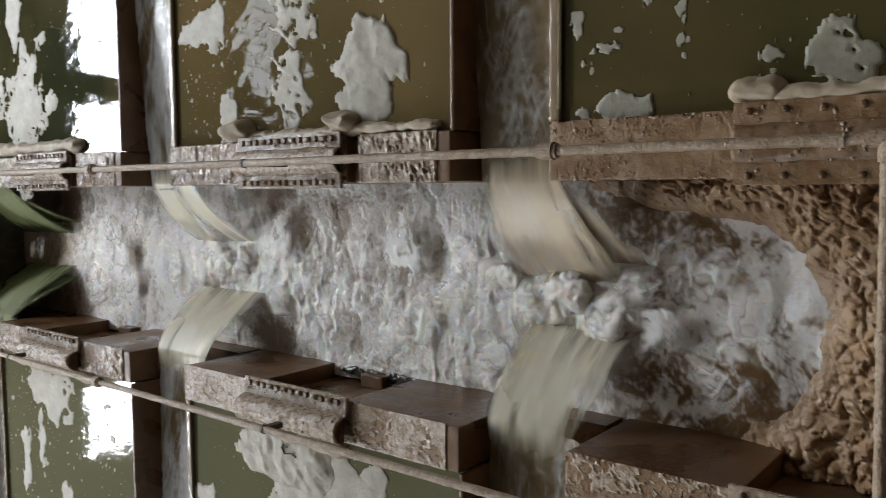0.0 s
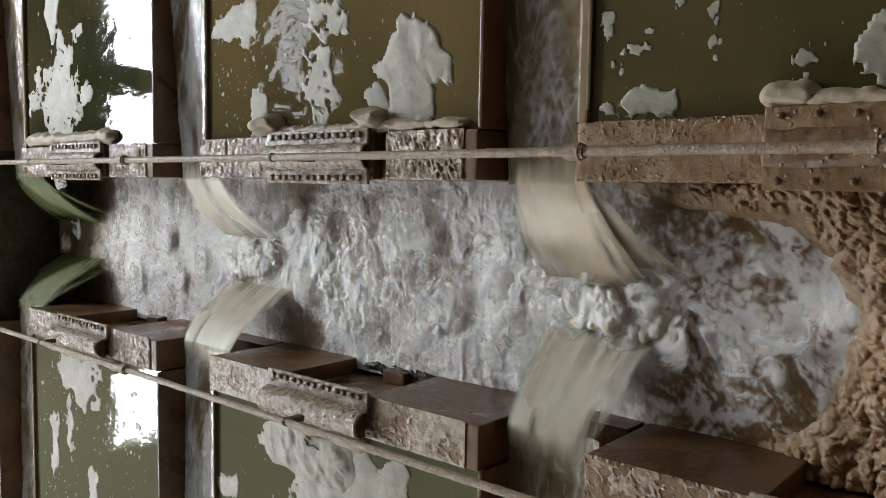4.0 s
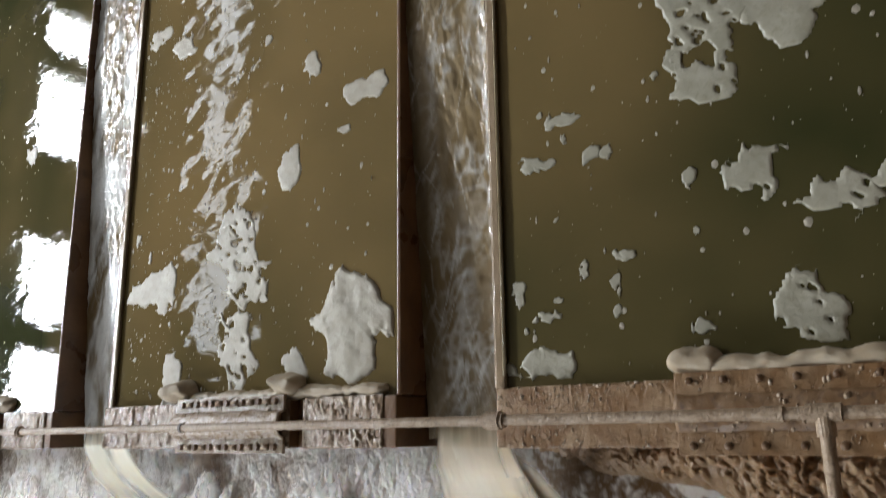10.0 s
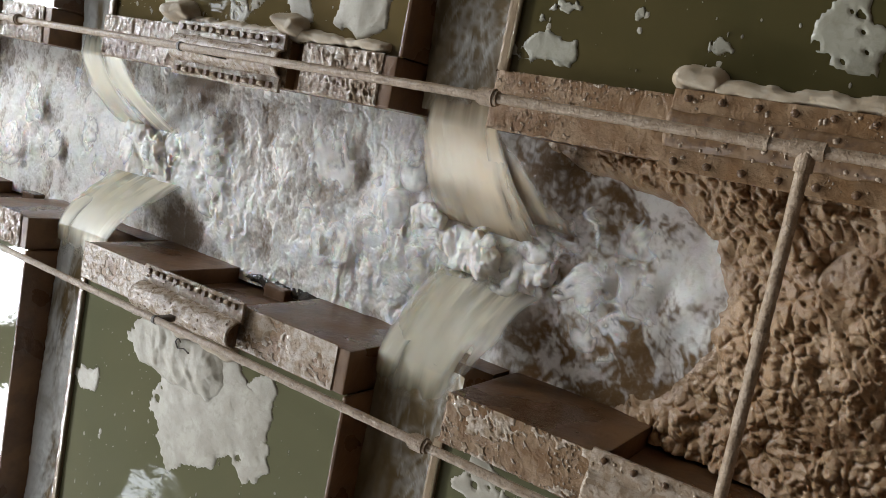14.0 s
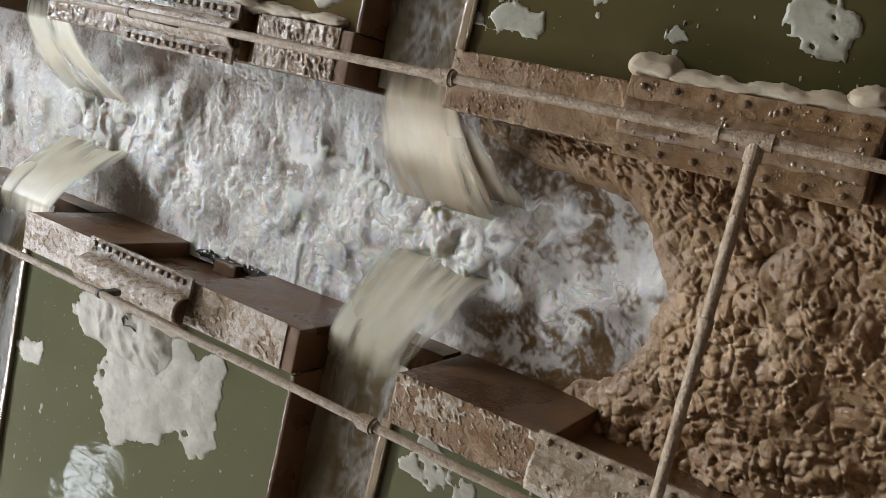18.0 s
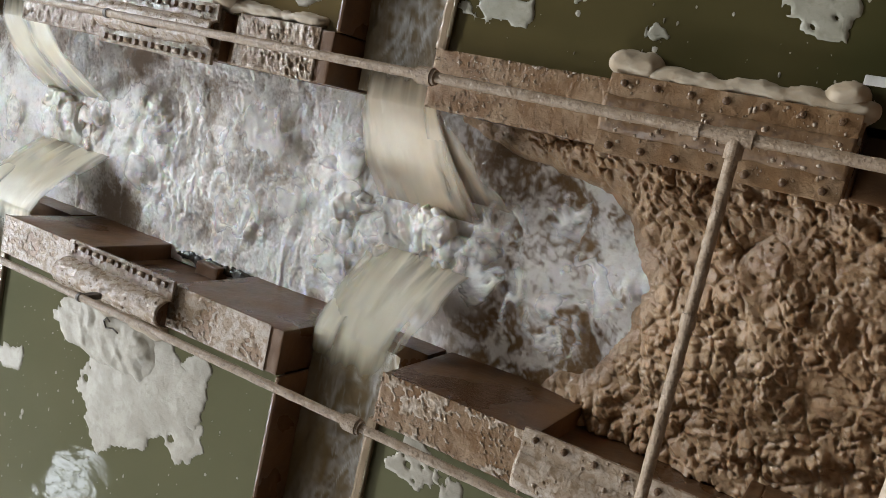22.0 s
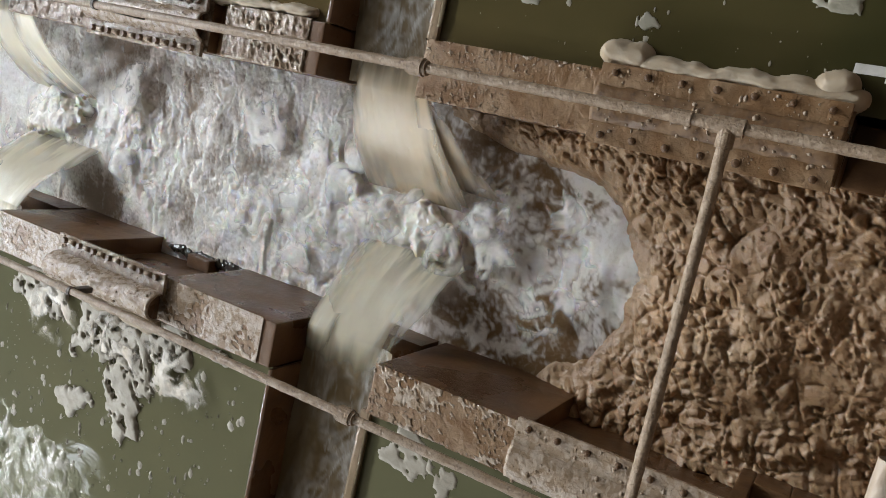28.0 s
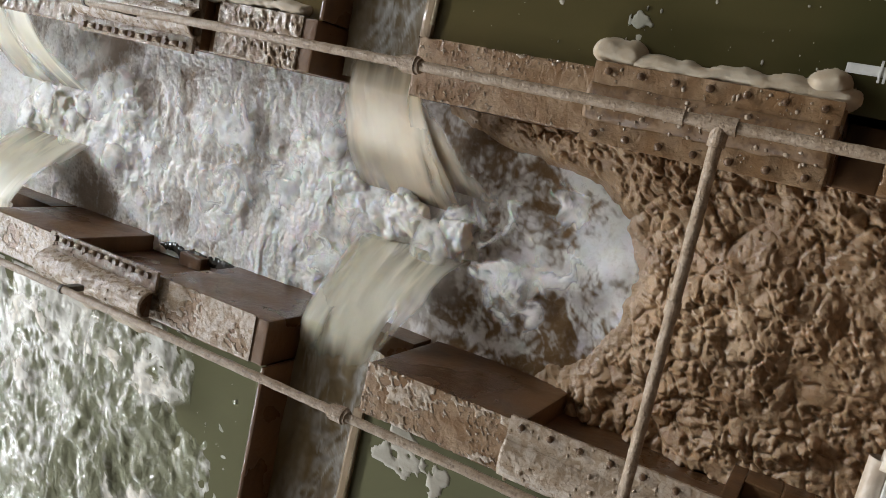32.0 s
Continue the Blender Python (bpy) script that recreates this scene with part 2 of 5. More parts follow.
# ---------------------------------------------------------------- mesh helpers
def mesh_of(bm, smooth=False):
    me = bpy.data.meshes.new("mesh")
    bm.to_mesh(me)
    bm.free()
    if smooth:
        me.polygons.foreach_set("use_smooth", [len(p.vertices) <= 4 for p in me.polygons])
    return me


def part(name, bm, mat, parent=None, label="", smooth=False):
    me = bm if isinstance(bm, bpy.types.Mesh) else mesh_of(bm, smooth)
    me.name = name
    if not me.materials:
        me.materials.append(mat)
    ob = new(name, me)
    ob.parent = parent
    if label:
        ob["label"] = label
    return ob


def empty(name, x=0, y=0, z=0):
    ob = new(name)
    ob.location = (x, y, z)
    ob.empty_display_size = 0.05
    return ob


def block(x0, x1, y0, y1, z0, z1, bevel=0.006, bm=None):
    bm = bm or bmesh.new()
    made = bmesh.ops.create_cube(bm, size=1.0)
    for v in made["verts"]:
        v.co = Vector((x0 + (v.co.x + 0.5) * (x1 - x0), y0 + (v.co.y + 0.5) * (y1 - y0), z0 + (v.co.z + 0.5) * (z1 - z0)))
    if bevel:
        es = list({e for v in made["verts"] for e in v.link_edges})
        bmesh.ops.bevel(bm, geom=es, offset=bevel, segments=2, profile=0.7, affect="EDGES")
    return bm


def rod(a, b, r, sides=16, bm=None, r2=None):
    bm = bm or bmesh.new()
    a, b = Vector(a), Vector(b)
    d = b - a
    m = Matrix.Translation((a + b) / 2) @ d.to_track_quat("Z", "Y").to_matrix().to_4x4()
    bmesh.ops.create_cone(bm, cap_ends=True, segments=sides, radius1=r, radius2=r if r2 is None else r2, depth=d.length, matrix=m)
    return bm


def scaled_tube(a, b, r, seed, sides=20, rough=0.0011):
    """A long pipe in short rings, its skin uneven with scale and drips."""
    a, b = Vector(a), Vector(b)
    d = b - a
    n = max(2, int(d.length / 0.022))
    e = d.normalized()
    u = e.cross(Vector((0, 0, 1))).normalized()
    w = u.cross(e)
    T, A = np.meshgrid(np.linspace(0, d.length, n + 1), np.arange(sides) * 2 * math.pi / sides, indexing="ij")
    R = r + rough * 2.4 * (fbm(T * 34, A * 1.1, seed, 3) - 0.5) + rough * 1.2 * step(0.56, 0.72, fbm(T * 60, A * 2.0, seed + 3, 2)) - rough * step(-2.2, -1.0, -np.abs(A - 4.7)) * 0.5
    co = np.array(a) + T[..., None] * np.array(e) + R[..., None] * (np.cos(A)[..., None] * np.array(u) + np.sin(A)[..., None] * np.array(w))
    i, j = np.meshgrid(np.arange(n), np.arange(sides), indexing="ij")
    k = (j + 1) % sides
    f = np.stack([i * sides + j, i * sides + k, (i + 1) * sides + k, (i + 1) * sides + j], -1).reshape(-1, 4)
    return quads(co.reshape(-1, 3), f)


def grid_mesh(xs, ys, zs, foam=None):
    """A height field on the grid xs (across) and ys (along); zs and foam are arrays of that shape."""
    nx, ny = len(xs), len(ys)
    X, Y = np.meshgrid(xs, ys, indexing="ij")
    co = np.stack([X, Y, zs], -1).reshape(-1, 3)
    i, j = np.meshgrid(np.arange(nx - 1), np.arange(ny - 1), indexing="ij")
    a = (i * ny + j).ravel()
    f = np.stack([a, a + ny, a + ny + 1, a + 1], -1)
    return quads(co, f, None if foam is None else foam.ravel())


def quads(co, f, foam=None):
    me = bpy.data.meshes.new("mesh")
    me.vertices.add(len(co))
    me.vertices.foreach_set("co", np.asarray(co, dtype=np.float32).ravel())
    n = f.shape[1]
    me.loops.add(f.size)
    me.loops.foreach_set("vertex_index", f.ravel().astype(np.int32))
    me.polygons.add(len(f))
    me.polygons.foreach_set("loop_start", np.arange(0, f.size, n, dtype=np.int32))
    me.polygons.foreach_set("use_smooth", np.ones(len(f), dtype=bool))
    if foam is not None:
        at = me.attributes.new("foam", "FLOAT", "POINT")
        at.data.foreach_set("value", np.asarray(foam, dtype=np.float32))
    me.update(calc_edges=True)
    me.validate()
    return me


def clipped(xs, ys, field, height, under=-0.012, whole=False):
    """A raft: the part of the grid where field > 0, as a low dome with a skirt; its outline follows field = 0."""
    X, Y = np.meshgrid(xs, ys, indexing="ij")
    verts, index, faces = [], {}, []

    def corner(i, j):
        k = (i, j)
        if k not in index:
            index[k] = len(verts)
            verts.append((X[i, j], Y[i, j], height[i, j]))
        return index[k]

    def cut(p, q):
        k = (p, q) if p < q else (q, p)
        if k not in index:
            p, q = k
            t = field[p] / (field[p] - field[q])
            index[k] = len(verts)
            verts.append((X[p] + (X[q] - X[p]) * t, Y[p] + (Y[q] - Y[p]) * t, under))
        return index[k]

    pos = field > 0
    near = pos[:-1, :-1] | pos[1:, :-1] | pos[:-1, 1:] | pos[1:, 1:]
    for i, j in zip(*np.nonzero(near)):
        for tri in (((i, j), (i + 1, j), (i + 1, j + 1)), ((i, j), (i + 1, j + 1), (i, j + 1))):
            poly = []
            for a, b in zip(tri, tri[1:] + tri[:1]):
                if pos[a]:
                    poly.append(corner(*a))
                if pos[a] != pos[b]:
                    poly.append(cut(a, b))
            if len(poly) >= 3:
                faces.append(poly)
    if whole:
        root = list(range(len(verts)))

        def find(a):
            while root[a] != a:
                root[a] = root[root[a]]
                a = root[a]
            return a

        for p in faces:
            for q in p[1:]:
                root[find(q)] = find(p[0])
        tally = {}
        for p in faces:
            k = find(p[0])
            tally[k] = tally.get(k, 0) + 1
        best = max(tally, key=tally.get)
        faces = [p for p in faces if find(p[0]) == best]
        used = sorted({q for p in faces for q in p})
        again = {q: i for i, q in enumerate(used)}
        verts = [verts[q] for q in used]
        faces = [[again[q] for q in p] for p in faces]
    me = bpy.data.meshes.new("mesh")
    me.from_pydata([tuple(float(c) for c in v) for v in verts], [], faces)
    me.polygons.foreach_set("use_smooth", [True] * len(me.polygons))
    me.update()
    return me


def raft_mesh(rx, ry, seed, thick=0.006, rough=0.55, res=0.011, holes=0.0, scale=5.0):
    res = min(res, min(rx, ry) / 6)
    xs = np.arange(-rx * 1.6, rx * 1.6 + res, res)
    ys = np.arange(-ry * 1.6, ry * 1.6 + res, res)
    X, Y = np.meshgrid(xs, ys, indexing="ij")
    wx, wy = X + 0.05 * (fbm(X * 14, Y * 14, seed + 31, 3) - 0.5), Y + 0.05 * (fbm(X * 14, Y * 14, seed + 32, 3) - 0.5)
    r = np.hypot(X / rx, Y / ry)
    sc = max(scale, 0.8 / min(rx, ry))
    f = 1 - r + rough * 3.6 * (fbm(wx * sc + seed * 3.1, wy * sc + seed * 5.7, seed, 5) - 0.5)
    crack = np.abs(fbm(wx * 7 + seed, wy * 7, seed + 40, 4) - 0.5)
    if rx > 0.3 and rough > 0.35:
        f = np.minimum(f, (crack - 0.008) * 12 + 0.6 * np.maximum(0.55 - r, 0))
    if holes:
        f = np.minimum(f, (0.76 - holes * 0.5 - fbm(wx * 34 + seed, wy * 34, seed + 5, 3)) * 4)
    f = np.minimum(f, (1.5 - np.maximum(np.abs(X / rx), np.abs(Y / ry))) * 2)
    h = 0.0015 + thick * (1 - np.exp(-np.maximum(f, 0) * 5)) * (0.3 + 1.2 * fbm(X * 13, Y * 13, seed + 9, 4))
    return clipped(xs, ys, f, h, under=-0.004, whole=True)


def veil_mesh(rx, ry, seed, dome=0.0, thick=0.012, scale=3.0, twist=0.0, low=0.42, high=0.72, res=0.013, threads=0.12):
    """A round smoky patch of froth that thins out towards its rim; how dense it is is kept as cover."""
    xs, ys = np.arange(-rx, rx + res, res), np.arange(-ry, ry + res, res)
    X, Y = np.meshgrid(xs, ys, indexing="ij")
    r = np.hypot(X / rx, Y / ry)
    a = twist * r
    U, V = X * np.cos(a) - Y * np.sin(a), X * np.sin(a) + Y * np.cos(a)
    wx, wy = U + 0.2 * (fbm(U * 4, V * 4, seed + 1, 4) - 0.5), V + 0.2 * (fbm(U * 4, V * 4, seed + 2, 4) - 0.5)
    puff = fbm(wx * scale, wy * scale, seed, 5) + threads * np.clip(1 - np.abs(fbm(wx * scale * 1.4, wy * scale * 1.4, seed + 5, 4) - 0.5) * 8, 0, 1)
    r = r + 0.5 * (fbm(X * 1.1 / rx + 7, Y * 1.1 / ry, seed + 8, 3) - 0.42)
    cover = step(low, high, puff + 0.14 * (fbm(X * 34, Y * 34, seed + 6, 3) - 0.5)) * (1 - step(0.5, 0.97, r + 0.7 * (puff - 0.5))) * (1 - step(0.9, 0.98, np.hypot(X / rx, Y / ry)))
    z = dome * np.clip(1 - r * r, 0, 1) + thick * puff * (1 - step(0.6, 1.0, r)) + 0.4 * thick * (fbm(X * 15, Y * 15, seed + 4, 4) - 0.5)
    i, j = np.meshgrid(np.arange(len(xs) - 1), np.arange(len(ys) - 1), indexing="ij")
    k = len(ys)
    c = (i * k + j).ravel()
    keep = (np.hypot(X / rx, Y / ry)[:-1, :-1] < 0.99).ravel()
    f = np.stack([c, c + k, c + k + 1, c + 1], -1)[keep]
    used = np.unique(f)
    back = np.zeros(X.size, dtype=int)
    back[used] = np.arange(len(used))
    me = quads(np.stack([X.ravel(), Y.ravel(), z.ravel()], -1)[used], back[f])
    at = me.attributes.new("cover", "FLOAT", "POINT")
    at.data.foreach_set("value", cover.ravel()[used].astype(np.float32))
    return me


# ---------------------------------------------------------------- the hall
def pierced_wall(name, fixed, axis, thick, u0, u1, z0, z1, holes, mat):
    """A wall in the plane axis = fixed, growing outward by thick, with rectangular openings (u0, u1, z0, z1) through it."""
    us = sorted({u0, u1, *(h[0] for h in holes), *(h[1] for h in holes)})
    zs = sorted({z0, z1, *(h[2] for h in holes), *(h[3] for h in holes)})
    bm = bmesh.new()
    for a, b in zip(us, us[1:]):
        for c, d in zip(zs, zs[1:]):
            um, zm = (a + b) / 2, (c + d) / 2
            if any(h[0] < um < h[1] and h[2] < zm < h[3] for h in holes):
                continue
            lo, hi = sorted((fixed, fixed + thick))
            if axis == "y":
                block(a, b, lo, hi, c, d, 0, bm)
            else:
                block(lo, hi, a, b, c, d, 0, bm)
    bmesh.ops.remove_doubles(bm, verts=bm.verts, dist=1e-4)
    return tagged(part(name, bm, mat), kind="structure", label="grimy plastered wall of the filter hall", category="wall")


def hall_window(name, x0, x1, z0, z1, y, cols, rows_):
    w = empty(name, (x0 + x1) / 2, y, z0)
    tagged(w, "tall bright hall window with dark glazing bars", "window", kind="structure")
    cx = (x0 + x1) / 2
    part("window_frame", block(x0 - cx, x1 - cx, 0.10, 0.16, 0, 0.06, 0.004), mat_frame, w)
    part("window_frame", block(x0 - cx, x1 - cx, 0.10, 0.16, z1 - z0 - 0.06, z1 - z0, 0.004), mat_frame, w)
    for i in range(cols + 1):
        x = x0 - cx + (x1 - x0) * i / cols
        part("glazing_bar", block(max(x - 0.03, x0 - cx), min(x + 0.03, x1 - cx), 0.105, 0.155, 0.06, z1 - z0 - 0.06, 0.004), mat_frame, w)
    for j in range(1, rows_):
        z = (z1 - z0) * j / rows_
        part("glazing_bar", block(x0 - cx + 0.031, x1 - cx - 0.031, 0.11, 0.15, z - 0.02, z + 0.02, 0.004), mat_frame, w)


X0, X1, Y0, Y1, ZB, ZT = HALL
WINDOWS = ((-7.8, -6.3), (-4.9, -3.55), (0.62, 1.66), (2.2, 3.75), (5.4, 7.0), (7.45, 8.3))
WIN_Z = (4.45, 6.3)
HIGH = ((-11.6, -9.0), (1.8, 4.4), (4.8, 8.3), (8.6, 12.4))
HIGH_Z = (8.1, 9.4)
holes = [(a, b, *WIN_Z) for a, b in WINDOWS] + [(a, b, *HIGH_Z) for a, b in HIGH]
pierced_wall("wall_north", Y1, "y", 0.3, X0, X1, ZB, ZT, holes, mat_plaster)
for i, (a, b) in enumerate(WINDOWS):
    hall_window("window_%d" % (i + 1), a, b, *WIN_Z, Y1, 3, 4)
    window_light((a + b) / 2, Y1 + 0.34, sum(WIN_Z) / 2, b - a, WIN_Z[1] - WIN_Z[0], ((a + b) / 2, Y1 - 5, sum(WIN_Z) / 2), 600 * (b - a))
for i, (a, b) in enumerate(HIGH):
    hall_window("window_%d" % (i + 11), a, b, *HIGH_Z, Y1, 5, 2)
    window_light((a + b) / 2, Y1 + 0.34, sum(HIGH_Z) / 2, b - a, HIGH_Z[1] - HIGH_Z[0], ((a + b) / 2, Y1 - 5, sum(HIGH_Z) / 2), 38 * (b - a))
# made-up openings in the unseen west wall, there to let fill light in
SIDE_FILL = ((4.2, 6.2), (7.4, 9.4), (10.6, 12.6))
side_fill_holes = [(a, b, *WIN_Z) for a, b in SIDE_FILL]
pierced_wall("wall_west", X0, "x", -0.3, Y0, Y1, ZB, ZT, side_fill_holes, mat_plaster)
pierced_wall("wall_east", X1, "x", 0.3, Y0, Y1, ZB, ZT, [], mat_plaster)
# unseen south wall, made dark to cut the light bounced onto the near end
pierced_wall("unseen_wall_south", Y0, "y", -0.3, X0, X1, ZB, ZT, [], mat_dim)
# added fill lamps behind the west openings
for a, b in SIDE_FILL:
    window_light(X0 - 0.34, (a + b) / 2, sum(WIN_Z) / 2, b - a, 2.3, (X0 + 5, (a + b) / 2, sum(WIN_Z) / 2), 300 * (b - a))
tagged(part("ceiling", block(X0 - 0.3, X1 + 0.3, Y0 - 0.3, Y1 + 0.3, ZT, ZT + 0.25, 0), mat_roof), "dark boarded hall ceiling", "ceiling", kind="structure")
tagged(part("floor", block(X0, X1, Y0, Y1, ZB - 0.2, ZB, 0), mat_wall), "muddy concrete bottom of the basin", "floor", kind="structure")

# walkway on which the viewer stands, and the ledges round the basin
tagged(part("walkway", block(X0, X1, Y0, -0.62, 0.75, 0.95, 0.01), mat_slab), "grey concrete walkway slab beside the basin", "walkway", kind="structure")
tagged(part("basin_wall_south", block(TANK_L, TANK_R, -0.8, -0.62, ZB, 0.745, 0.01), mat_wall), "muddy concrete basin wall below the walkway", "wall", kind="structure")
# east ledge: the shadow on its face is put into the colour
tagged(part("basin_wall_east", block(TANK_R, X1, -0.6, Y1, ZB, 0.45, 0.02), mat_dim), "ledge along the basin edge, its shade put into a dark colour", "wall", kind="structure")
tagged(part("basin_wall_west", block(X0, TANK_L, -0.6, Y1, ZB, 0.45, 0.02), mat_slab), "concrete ledge along the basin edge", "wall", kind="structure")
tagged(part("basin_wall_north", block(TANK_L, TANK_R, 11.0, Y1, ZB, 0.45, 0.02), mat_slab), "concrete ledge along the basin edge", "wall", kind="structure")


# ---------------------------------------------------------------- channel walls
def channel_wall(name, xi, xo, y0, y1, slots, recess, cover, seed, relief=0.0055, bare=0.068):
    """A stretch of channel wall from inner face xi to outer face xo. slots: (y0, y1) cuts across its top; recess: (y0, y1) set-back of the
    inner face; cover: how much of the top carries dried foam."""
    s = 1 if xo > xi else -1
    cuts = sorted({y0, y1, *[c for p in slots for c in p], *[c for p in recess for c in p]})
    bm = bmesh.new()
    for a, b in zip(cuts, cuts[1:]):
        m = (a + b) / 2
        top = (-0.3 if y0 < 0 else -0.05) if any(p[0] < m < p[1] for p in slots) else 0.0
        face = xi + s * 0.085 if any(p[0] < m < p[1] for p in recess) else xi
        lo, hi = sorted((face, xo))
        block(lo, hi, a, b, ZB, top, 0.007, bm)
    wall = tagged(part(name, bm, mat_wall), "wet brown mud-coated concrete channel wall", "wall", kind="structure")
    res = 0.0062
    lo, hi = sorted((xi, xo))
    for a, b in zip([y0 + bare] + [p[1] for p in slots], [p[0] for p in slots] + [y1]):
        xs, ys = np.arange(lo - 0.004, hi + 0.008, res), np.arange(a - 0.0, b + res, res)
        X, Y = np.meshgrid(xs, ys, indexing="ij")
        edge = np.minimum(np.minimum(X - lo + 0.004, hi + 0.006 - X), np.minimum(Y - a + 0.001, b - Y + 0.001)) * 60
        # mud layer paler than the wall: brighter light on the top put into colour
        coat = clipped(xs, ys, edge * 0.6 + 0.5 * (fbm(X * 30, Y * 30, seed + 21, 3) - 0.5), 0.0012 + 0.0022 * fbm(X * 16, Y * 16, seed + 22, 4) * np.clip(edge, 0.2, 1), under=-0.003)
        part("mud_top_light", coat, mat_mud, wall, "film of wet mud, its pale brown also carrying the light on top")
        big = fbm(X * 4 + seed, Y * 4, seed, 3)
        d1, _ = cells(X * 22 + seed, Y * 44, seed + 4)
        if relief > 0.004:
            f = np.minimum(edge, (cover - 0.56) * 1.7 + 1.5 * (big - 0.5) + 2.3 * (fbm(X * 46, Y * 74, seed + 3, 3) - 0.5))
            h = 0.0036 + relief * (1 - np.exp(-np.maximum(f, 0) * 4)) * (0.25 + 1.3 * step(0.35, 0.75, fbm(X * 24, Y * 52, seed + 6, 3)) + 0.4 * (1 - d1))
        else:
            b1, _ = cells(X * 46 + seed, Y * 52, seed + 8)
            rim = np.exp(-np.minimum(np.abs(X - lo), np.abs(X - hi)) / 0.03)
            bead = (0.27 * step(0.42, 0.66, fbm(X * 7, Y * 7, seed + 9, 3) + 0.2 * rim) - b1) * 3
            patch = (cover - 0.56) * 1.5 + 0.25 * rim + 1.7 * (fbm(X * 13 + seed, Y * 11, seed + 3, 5) - 0.5) + 1.1 * (fbm(X * 60, Y * 50, seed + 12, 3) - 0.5)
            f = np.minimum(edge, np.maximum(bead, patch))
            h = 0.0034 + relief * (1 - np.exp(-np.maximum(patch, 0) * 3)) * (0.6 + 0.8 * fbm(X * 30, Y * 30, seed + 6, 4)) + 0.004 * np.sqrt(np.clip(bead, 0, 1))
        me = clipped(xs, ys, f, h, under=-0.003)
        if len(me.polygons):
            part("crust", me, mat_crust if relief > 0.004 else mat_crust_wet, wall, "pale dried foam crust")
    return wall


channel_wall("channel_wall_east_1", XR0, XR1, -0.6, R_TROUGHS[0][0] - 0.012, [(0.03, 0.16)], [], 0.1, 11, 0.0014, 0.0)
channel_wall("channel_wall_east_2", XR0, XR1, R_TROUGHS[0][1] + 0.022, R_TROUGHS[1][0] - 0.012, [(2.575, 2.655)], [], 0.98, 12)
channel_wall("channel_wall_east_3", XR0, XR1, R_TROUGHS[1][1] + 0.022, R_TROUGHS[2][0] - 0.012, [(5.12, 5.19)], [], 1.1, 13)
channel_wall("channel_wall_west_1", XL1, XL0, -0.6, L_TROUGHS[0][0] - 0.03, [(0.03, 0.15)], [(0.2, 0.875)], 0.5, 14, 0.0022, 0.0)
channel_wall("channel_wall_west_2", XL1, XL0, L_TROUGHS[0][1] + 0.022, L_TROUGHS[1][0] - 0.03, [], [(2.71, 3.34)], 0.66, 15, 0.0022)
channel_wall("channel_wall_west_3", XL1, XL0, L_TROUGHS[1][1] + 0.022, L_TROUGHS[2][0] - 0.03, [], [(5.2, 5.83)], 1.1, 16)
tagged(part("channel_wall_north", block(TANK_L, TANK_R, 7.26, 7.5, ZB, 0.0, 0.01), mat_algae), "dark wet algae-stained concrete wall closing the channel", "wall", kind="structure")
for k, (xs_, y_) in enumerate(((XL1, 3.0), (XL1, 5.5))):
    tagged(part("recess_ledge_%d" % (k + 1), block(xs_ - 0.084, xs_ - 0.012, y_ - 0.09, y_ + 0.07, -0.6, -0.49, 0.012), mat_wall), "wet concrete ledge inside the wall recess", "ledge", kind="structure")


mat_slime = material("dark_wet_slime", (0.018, 0.015, 0.012), 0.15, second=(0.05, 0.04, 0.03), mix_scale=30, bump=0.6, bump_scale=60)
for y_ in (2.78, 2.92, 3.1):
    slime = part("slime_ridge", raft_mesh(0.03, 0.13, 90 + int(y_ * 10), 0.007, 0.5, 0.006), mat_slime)
    slime.location = (XL1 - 0.03, y_, Z_FOAM + 0.03)
    tagged(slime, "dark wet slime clinging at the waterline of the recess", "slime")


